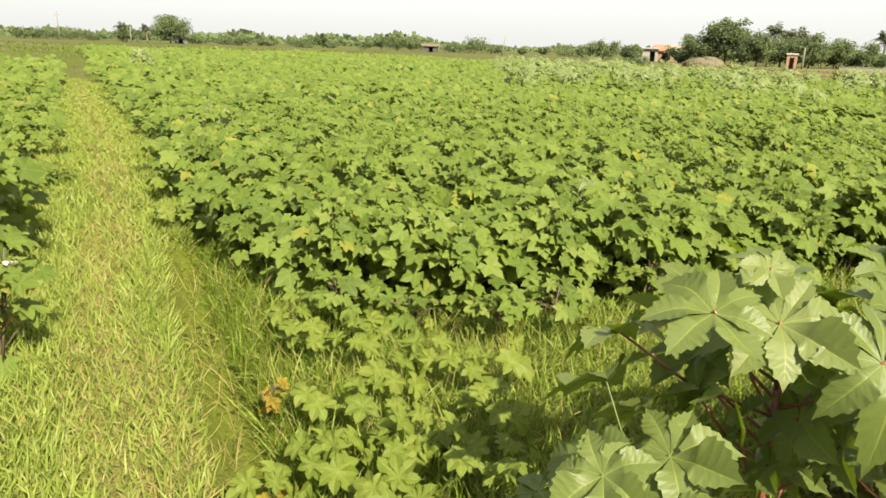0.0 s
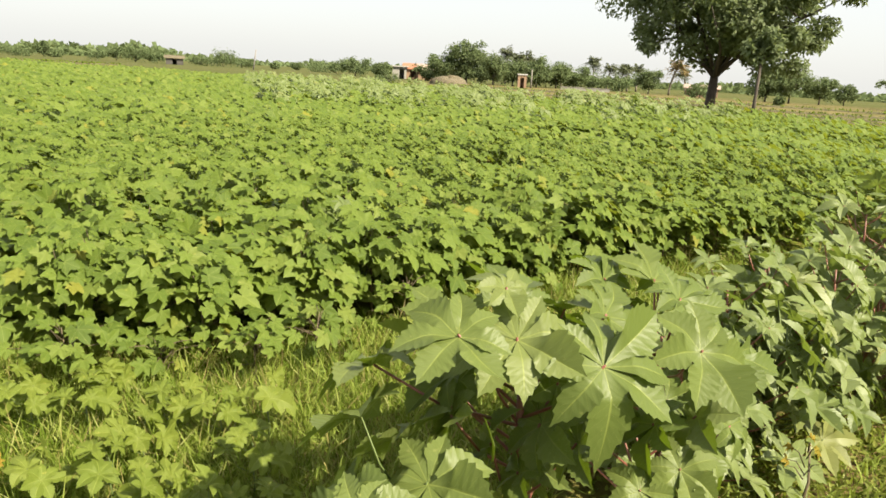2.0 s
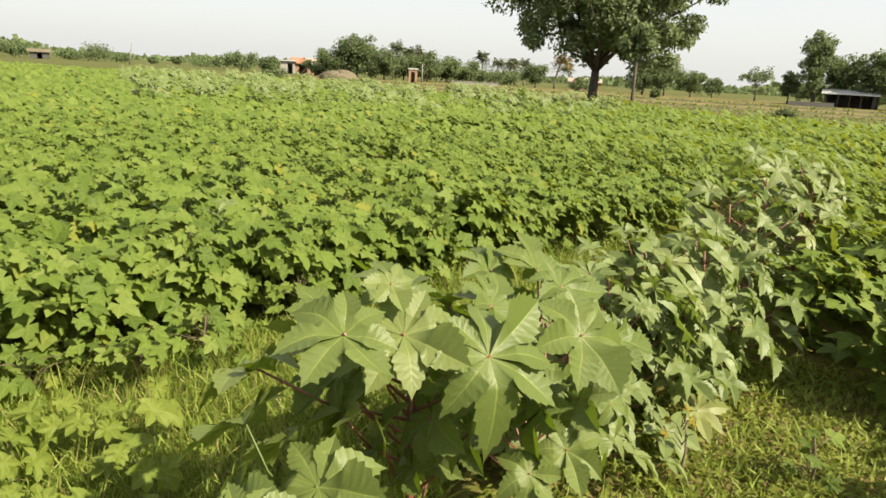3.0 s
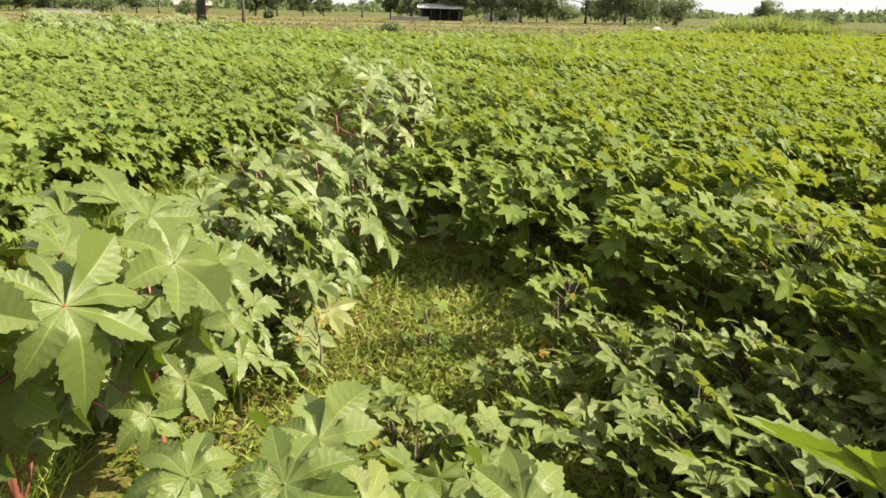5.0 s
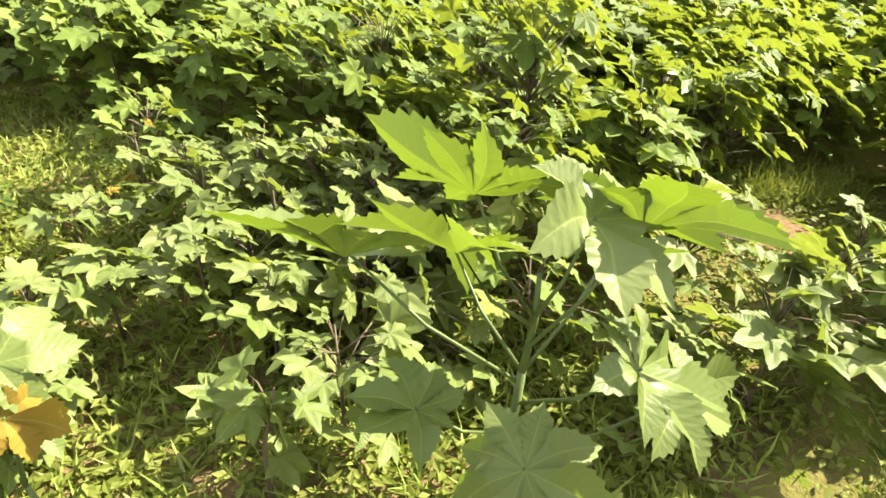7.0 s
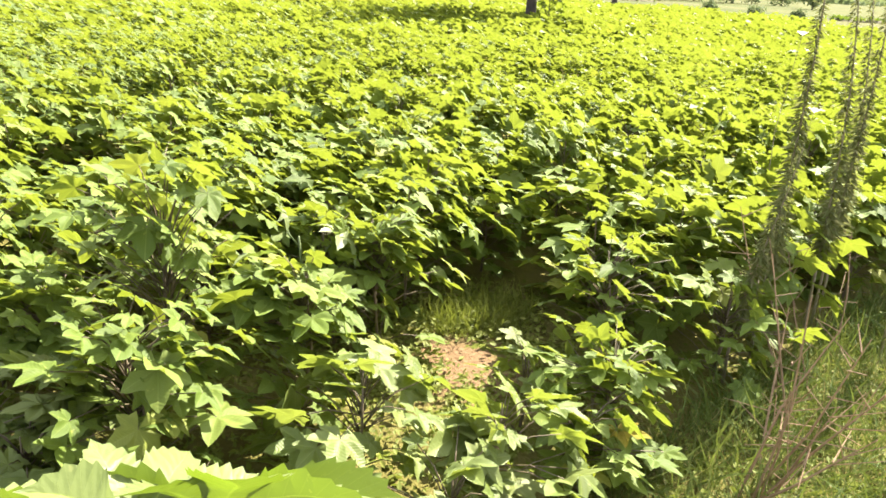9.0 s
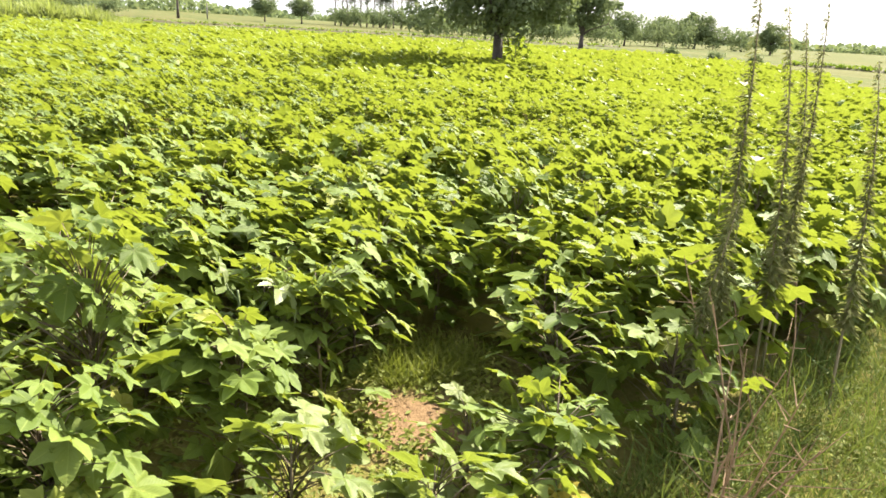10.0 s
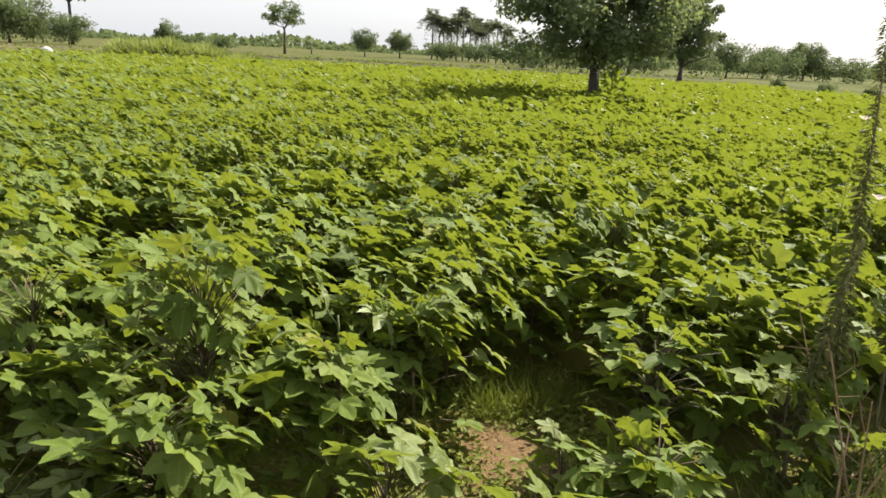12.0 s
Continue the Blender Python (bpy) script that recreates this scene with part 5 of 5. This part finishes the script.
# beyond the shade tree
SOUTH_BUSHES = [
    (127.93, 105, 1.12, 3.0), (131.91, 120, 1.25, 3.0), (134.29, 120, 1.36, 3.0), (136.88, 130, 1.17, 3.0), (138.87, 130, 1.08, 3.0), (70.02, 130, 0.95, 1.6),
    (73.01, 135, 0.53, 1.6), (108.06, 130, 0.86, 2.4), (109.65, 132, 1.08, 2.4), (111.24, 130, 0.99, 2.4), (112.83, 130, 1.2, 2.4), (114.22, 128, 1.11, 2.4),
    (133.9, 45, -0.43, 1.0), (137.19, 48, -0.71, 1.3), (139.87, 50, -0.8, 1.0),
]
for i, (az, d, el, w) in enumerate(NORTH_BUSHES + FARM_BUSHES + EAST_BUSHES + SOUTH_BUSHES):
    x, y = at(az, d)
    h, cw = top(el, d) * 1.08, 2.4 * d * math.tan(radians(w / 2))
    tree("bush", x, y, h, cw, 0.05 * h, 0.06, 0.25 * h, 600 + int(24 * cw * h), 0.42 if d > 80 else 0.16, 600 + i, "rounded green bush at the edge of distant fields" if d > 80 else "small green bush on a field edge", M_HAZEDFARTREE, limbs=5, lump=0.36)


def palm(x, y, h, seed, dry=False):
    """A palm: a thin ringed trunk and a head of drooping fronds."""
    g = np.random.default_rng(seed)
    ob = tagged(new("palm_tree"), "palm with drooping dry straw-coloured fronds" if dry else "slim coconut palm with a tuft of drooping fronds", "palm tree", "palms")
    ob.matrix_world = Matrix.Translation((x, y, 0))
    tipx, tipy = g.normal(0, 0.35, 2)
    pts = [(tipx * u * u, tipy * u * u, h * 0.82 * u) for u in np.linspace(0, 1, 6)]
    part("trunk", tri_mesh("palm_trunk", *tube(pts, np.linspace(0.18, 0.11, 6), 7), M_PALMBARK, None, True), ob)
    P, N, H, S = [], [], [], []
    for k in range(32):
        a, e = k * 2.4, g.uniform(-1.1, 1.5)
        ln = (0.8 + h * 0.21) * g.uniform(0.7, 1.2)
        d = np.array((math.cos(a), math.sin(a), 0))
        for u in np.linspace(0.12, 1, 11):
            p = np.array(pts[-1]) + d * ln * u * math.cos(e) + UP * (ln * u * math.sin(e) - ln * 0.42 * u * u)
            for side in (-1, 1):
                P.append(p), N.append(UP + g.normal(0, 0.3, 3)), H.append(np.cross(d, UP) * side * 0.8 + d * 0.6 - UP * 0.9), S.append(ln * 0.42 * (1.15 - u * 0.6))
    v, f = spread(RHOMB[0] * (0.5, 1, 1), RHOMB[1], np.array(P), axes(np.array(N), np.array(H)), np.array(S))
    part("fronds", tri_mesh("fronds", v, f, M_DRYPALM if dry else M_PALM), ob)


PALMS = [
    (29.15, 125, 2.13), (30.24, 125, 2.1), (30.84, 130, 2.02), (31.44, 125, 2.08), (33.63, 130, 1.27), (36.11, 130, 1.76), (37.2, 128, 1.77), (38.2, 132, 1.46),
    (38.79, 126, 1.9), (39.49, 130, 1.66), (-19.48, 165, 0.81), (-18.58, 168, 0.57), (-17.89, 165, 0.79), (107.64, 150, 3.24), (108.13, 156, 3.45), (108.63, 150, 2.95),
    (109.13, 158, 3.21), (109.63, 150, 3.36), (110.12, 154, 3.47), (110.62, 150, 3.07), (111.12, 156, 3.27), (111.62, 150, 2.98), (112.21, 158, 3.19), (112.81, 152, 2.89),
    (113.41, 156, 3.1), (43.16, 125, 1.36),
]
for i, (az, d, el) in enumerate(PALMS):
    palm(*at(az, d), top(el, d) * (1.04 - 0.3 * ((i * 0.618) % 1.0)), 800 + i)
palm(*at(41.9, 112), top(1.86, 112), 850, True)

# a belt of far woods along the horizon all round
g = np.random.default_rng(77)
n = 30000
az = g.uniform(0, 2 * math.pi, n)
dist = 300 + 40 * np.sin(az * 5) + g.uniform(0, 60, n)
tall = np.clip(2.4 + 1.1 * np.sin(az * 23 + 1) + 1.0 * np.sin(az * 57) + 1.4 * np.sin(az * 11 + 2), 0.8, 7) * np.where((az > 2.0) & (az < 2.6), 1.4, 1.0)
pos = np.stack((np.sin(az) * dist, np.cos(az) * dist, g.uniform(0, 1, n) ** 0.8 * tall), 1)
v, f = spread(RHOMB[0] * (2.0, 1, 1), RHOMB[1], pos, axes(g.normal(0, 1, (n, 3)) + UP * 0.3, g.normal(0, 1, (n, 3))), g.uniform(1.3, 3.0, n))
tagged(new("far_woods", tri_mesh("far_woods", v, f, M_HAZEDFARTREE)), "hazy belt of bushes and trees along the horizon", "woods", kind="stuff")

# ---- bank of tall grass, field bunds, straw heap ----


def grass_bank(az0, az1, d, depth, tall, count, seed, label, mat=M_TALLGRASS):
    g = np.random.default_rng(seed)
    a, dd = g.uniform(az0, az1, count), d + g.uniform(0, depth, count)
    edge = np.clip((a - az0) / ((az1 - az0) * 0.25), 0, 1) * np.clip((az1 - a) / ((az1 - az0) * 0.45), 0, 1)
    x, y = np.sin(np.radians(a)) * dd + 0.5, np.cos(np.radians(a)) * dd - 0.3
    head = g.normal(0, 1, (count, 3)) * (1, 1, 0)
    v, f = spread(BLADE[0] * (0.09, 1, 1), BLADE[1], np.stack((x, y, np.zeros(count)), 1), axes(UP + g.normal(0, 0.25, (count, 3)), head), tall * (0.3 + 0.7 * edge ** 0.7) * (0.86 + 0.1 * np.sin(a * 2.1) + 0.08 * np.sin(a * 5.3 + 1)) * g.uniform(0.55, 1.1, count))
    tagged(new("tall_grass_bank", tri_mesh("tall_grass_bank", v, f, mat)), label, "tall grass", kind="stuff")


grass_bank(82.3, 94.0, 43, 8, 1.5, 17000, 9, "bank of tall pale green grass beyond the cotton", M_BANK)
grass_bank(46.0, 72.0, 29, 7, 0.3, 9000, 10, "low green grass at the edge of the stubble field")
grass_bank(-28.5, -18.5, 23, 36, 0.16, 9000, 13, "short green grass where the path runs on between the fields")
grass_bank(-30.0, -5.0, 58, 26, 0.35, 7000, 12, "low green grass beyond the cotton field")


def bund(az0, d0, az1, d1, tall, seed):
    """A low earth ridge between two fields, overgrown with grass."""
    g = np.random.default_rng(seed)
    a, b = np.array(at(az0, d0)), np.array(at(az1, d1))
    n = 60
    t = (b - a) / np.linalg.norm(b - a)
    side = np.array((-t[1], t[0]))
    ob = tagged(new("field_bund"), "low brown earth ridge overgrown with grass between stubble fields", "field ridge", "field bunds")
    ob.matrix_world = Matrix.Translation((*a, 0))
    vs, fs = [], []
    for i in range(n):
        c = (b - a) * i / (n - 1) + side * 0.5 * math.sin(i * 0.4 + seed)
        hgt = tall * (0.5 + 0.3 * g.random())
        for o, z in ((-0.5, -0.05), (-0.2, hgt * 0.85), (0.2, hgt), (0.55, -0.05)):
            vs.append((*(c + side * (o + g.normal(0, 0.05))), z))
    for i in range(n - 1):
        for k in range(3):
            q = i * 4 + k
            fs += [(q, q + 4, q + 5), (q, q + 5, q + 1)]
    part("ridge", tri_mesh("ridge", vs, fs, M_BUND, None, True), ob)
    m = 2200
    u = g.uniform(0, n - 1, m)
    c = (b - a)[None] * (u / (n - 1))[:, None] + side[None] * (0.5 * np.sin(u * 0.4 + seed) + g.normal(0, 0.28, m))[:, None]
    keep = np.sin(u * 1.7 + seed) + g.normal(0, 0.8, m) > -1.0
    c = c[keep]
    m = len(c)
    v, f = spread(BLADE[0] * (0.5, 1, 1), BLADE[1], np.column_stack((c, np.full(m, tall * 0.3))), axes(UP + g.normal(0, 0.4, (m, 3)), g.normal(0, 1, (m, 3)) * (1, 1, 0)), tall * g.uniform(0.4, 1.2, m))
    part("grass", tri_mesh("ridge_grass", v, f, M_TALLGRASS), ob)


M_BUND = plain_material("overgrown_ridge", (0.06, 0.055, 0.022), (0.12, 0.1, 0.045), 1.2, 0.95, 0.9, 0.06, 0.0, 9.0)
for i, (a0, d0, a1, d1, t) in enumerate([(24, 66, 88, 70, 0.2), (26, 54, 84, 58, 0.17), (36, 45, 74, 47, 0.14), (24, 84, 90, 92, 0.24), (50, 38, 72, 39, 0.12), (92, 62, 120, 70, 0.22), (90, 82, 130, 92, 0.28),
                                         (-34, 66, -2, 72, 0.22), (-36, 95, 0, 100, 0.3), (142, 62, 168, 56, 0.3)]):
    bund(a0, d0, a1, d1, t, 20 + i)


def heap(az, d, w, h):
    g = np.random.default_rng(3)
    vs, fs, n, m = [], [], 28, 9
    for j in range(m):
        u = j / (m - 1)
        r = math.cos(u * math.pi / 2) ** 0.6
        for k in range(n):
            a = 2 * math.pi * k / n
            w2 = w / 2 * (1 + 0.08 * math.sin(3 * a) + g.normal(0, 0.025))
            vs.append((math.cos(a) * r * w2 * 1.1, math.sin(a) * r * w2 * 0.7, h * math.sin(u * math.pi / 2) * (1 + 0.16 * math.sin(a * 2) + 0.12 * math.sin(a) + g.normal(0, 0.035))))
    for j in range(m - 1):
        for k in range(n):
            q, s = j * n + k, j * n + (k + 1) % n
            fs += [(q, s, s + n), (q, s + n, q + n)]
    ob = tagged(new("haystack", tri_mesh("haystack", vs, fs, M_HAY, None, True)), "brown haystack at the edge of the stubble", "haystack")
    ob.matrix_world = Matrix.Translation((*at(az, d), 0)) @ Matrix.Rotation(radians(-az), 4, "Z")


heap(24.5, 88, 4.2, 0.95)

# ---- farm buildings, poles and small things ----


def box(x0, x1, y0, y1, z0, z1):
    v = [(x, y, z) for x in (x0, x1) for y in (y0, y1) for z in (z0, z1)]
    f = [(0, 1, 3), (0, 3, 2), (4, 6, 7), (4, 7, 5), (0, 4, 5), (0, 5, 1), (2, 3, 7), (2, 7, 6), (0, 2, 6), (0, 6, 4), (1, 5, 7), (1, 7, 3)]
    return np.array(v, float), np.array(f)


def shed(name, az, d, w, deep, h, ridge, wall, roof, label, doors=((0.0, 0.9, 1.9),), open_front=False):
    """A small farm building facing the camera's field: walls with real openings, a pitched roof with eaves."""
    ob = tagged(new(name), label, "shed")
    ob.matrix_world = Matrix.Translation((*at(az, d), 0)) @ Matrix.Rotation(radians(-az), 4, "Z")
    a, t = w / 2, 0.2
    part("wall", tri_mesh("wall", *box(-a, a, deep - t, deep, 0, h), wall), ob)
    part("wall", tri_mesh("wall", *box(-a, -a + t, 0, deep - t, 0, h), wall), ob)
    part("wall", tri_mesh("wall", *box(a - t, a, 0, deep - t, 0, h), wall), ob)
    if not open_front:
        ps, left = [], -a + t
        for c, dw, dh in sorted(doors):
            ps += [box(left, c - dw / 2, 0, t, 0, h), box(c - dw / 2, c + dw / 2, 0, t, dh, h)]
            left = c + dw / 2
        ps.append(box(left, a - t, 0, t, 0, h))
        part("wall", tri_mesh("wall", *merge(ps), wall), ob)
    else:
        for k in range(5):
            xx = -a + t + 0.1 + (w - 2 * t - 0.2) * k / 4
            part("post", tri_mesh("post", *tube([(xx, 0.1, 0), (xx, 0.1, h)], (0.07, 0.06), 6), M_BARK), ob)
    e = 0.35 if w > 2.0 else 0.1
    m = deep / 2
    v = [(x, y, z + o) for o in (0.0, 0.09) for x in (-a - e, a + e) for y, z in ((-e, h - 0.05), (m, h + ridge), (deep + e, h - 0.05))]
    f = [(0, 3, 4), (0, 4, 1), (1, 4, 5), (1, 5, 2), (6, 10, 9), (6, 7, 10), (7, 11, 10), (7, 8, 11), (0, 6, 9), (0, 9, 3), (2, 5, 11), (2, 11, 8),
         (0, 1, 7), (0, 7, 6), (1, 2, 8), (1, 8, 7), (3, 10, 4), (3, 9, 10), (4, 11, 5), (4, 10, 11)]
    part("roof", tri_mesh("roof", v, f, roof), ob)
    return ob


shed("farmhouse", 21.7, 122, 3.0, 4.0, 1.7, 0.9, M_BRICKWALL, M_REDROOF, "small farmhouse with red tiled roof", ((0.0, 0.9, 1.5),))
shed("farmhouse", 22.7, 120, 2.4, 4.0, 1.55, 1.0, M_BRICKWALL, M_PALEROOF, "small farmhouse with faded pink roof", ((0.3, 0.8, 1.4),))
shed("block_house", 20.6, 120, 2.4, 3.0, 2.0, 0.06, M_CONCRETE, M_CONCRETE, "flat-roofed grey concrete hut", ((0.4, 0.8, 1.6),))
shed("pump_house", 30.45, 94, 1.15, 1.4, 1.7, 0.05, M_BRICKWALL, M_CONCRETE, "small brick pump house with an open doorway", ((0.0, 0.5, 1.35),))
shed("long_shed", 44.3, 112, 4.6, 4.0, 1.25, 0.5, M_BRICKWALL, M_PALEROOF, "long low shed with faded roof behind the tree", ((-1.2, 0.8, 1.05), (1.0, 0.8, 1.05)))
shed("cattle_shed", 63.0, 96, 5.4, 3.6, 1.55, 0.45, M_DARKWALL, M_TINROOF, "dark open-fronted cattle shed with pale tin roof", (), True)
shed("cattle_shed", 68.0, 110, 6.0, 3.0, 1.6, 0.4, M_WHITEWALL, M_TINROOF, "low whitewashed shed under trees", ((0.0, 1.2, 1.4),))
shed("farmhouse", 3.5, 150, 3.2, 3.0, 1.2, 0.5, M_DARKWALL, M_HAY, "low hut with thatched roof among distant bushes", ((0.0, 0.8, 1.0),))
shed("farmhouse", -15.6, 165, 2.4, 3.0, 1.2, 0.4, M_CONCRETE, M_HAY, "low thatched hut beside a distant tree", ((0.0, 0.8, 1.0),))


def low_wall(az, d, w, h, label):
    ob = tagged(new("low_wall", tri_mesh("low_wall", *merge([box(-w / 2, w / 2, 0, 0.25, 0, h), box(-w / 2 - 0.05, w / 2 + 0.05, -0.05, 0.3, h, h + 0.06)]), M_CONCRETE)), label, "wall")
    ob.matrix_world = Matrix.Translation((*at(az, d), 0)) @ Matrix.Rotation(radians(-az), 4, "Z")


low_wall(60.6, 90, 4.6, 0.45, "low grey wall at the field edge")
low_wall(35.5, 104, 7.0, 0.4, "low grey wall under palms")


def sack(az, d, w, h):
    g = np.random.default_rng(int(az * 10))
    bm = bmesh.new()
    bmesh.ops.create_icosphere(bm, subdivisions=2, radius=1.0)
    for v in bm.verts:
        v.co = Vector((v.co.x * w / 2 * (1 + g.normal(0, 0.06)), v.co.y * w / 3, max(-0.2, v.co.z) * h))
    me = bpy.data.meshes.new("sack")
    bm.to_mesh(me)
    bm.free()
    me.materials.append(M_WHITESACK)
    ob = tagged(new("sack", me), "white plastic sack lying in the stubble field", "sack", "white sacks")
    ob.matrix_world = Matrix.Translation((*at(az, d), 0.06)) @ Matrix.Rotation(radians(-az), 4, "Z")


sack(26.6, 80, 0.5, 0.2)
sack(79.6, 62, 0.9, 0.35)


def pole(az, d, h, lean, arm, label):
    ob = tagged(new("utility_pole"), label, "pole", "poles")
    ob.matrix_world = Matrix.Translation((*at(az, d), 0)) @ Matrix.Rotation(radians(-az), 4, "Z") @ Matrix.Rotation(radians(lean), 4, "Y")
    part("post", tri_mesh("post", *tube([(0, 0, -0.2), (0, 0, h * 0.5), (0, 0, h)], (0.13, 0.11, 0.08), 8), M_POLE, None, True), ob)
    if arm:
        bar = part("crossarm", tri_mesh("crossarm", *box(-0.7, 0.7, -0.06, 0.06, h - 0.75, h - 0.62), M_POLE), ob)
        for k in (-0.6, 0.0, 0.6):
            part("insulator", tri_mesh("insulator", *tube([(k, 0, h - 0.62), (k, 0, h - 0.5), (k, 0, h - 0.42)], (0.05, 0.06, 0.03), 6), M_WHITEWALL), bar)


pole(9.2, 133, top(0.9, 133), 8, False, "leaning wooden pole beyond the cotton field")
pole(-23.6, 170, top(1.44, 170), 0, True, "concrete electricity pole with a crossarm")
pole(-19.0, 150, top(0.6, 150), 0, False, "pale post beside palms")
pole(31.2, 100, top(0.6, 100), 0, False, "slim pale post beside the pump house")
pole(98.1, 130, top(0.48, 130), 0, False, "slim post in the open field")

# a castor bush beside the shade tree
x0, y0 = 18.6, -11.62
castor_plant((x0, y0), dome((x0, y0), 1.3, 18, 0.2, 91, 0.4), 91, M_STEM, SEEDLING_MESH, "large pale castor bush beside the shade tree", 0.4, 0.03)
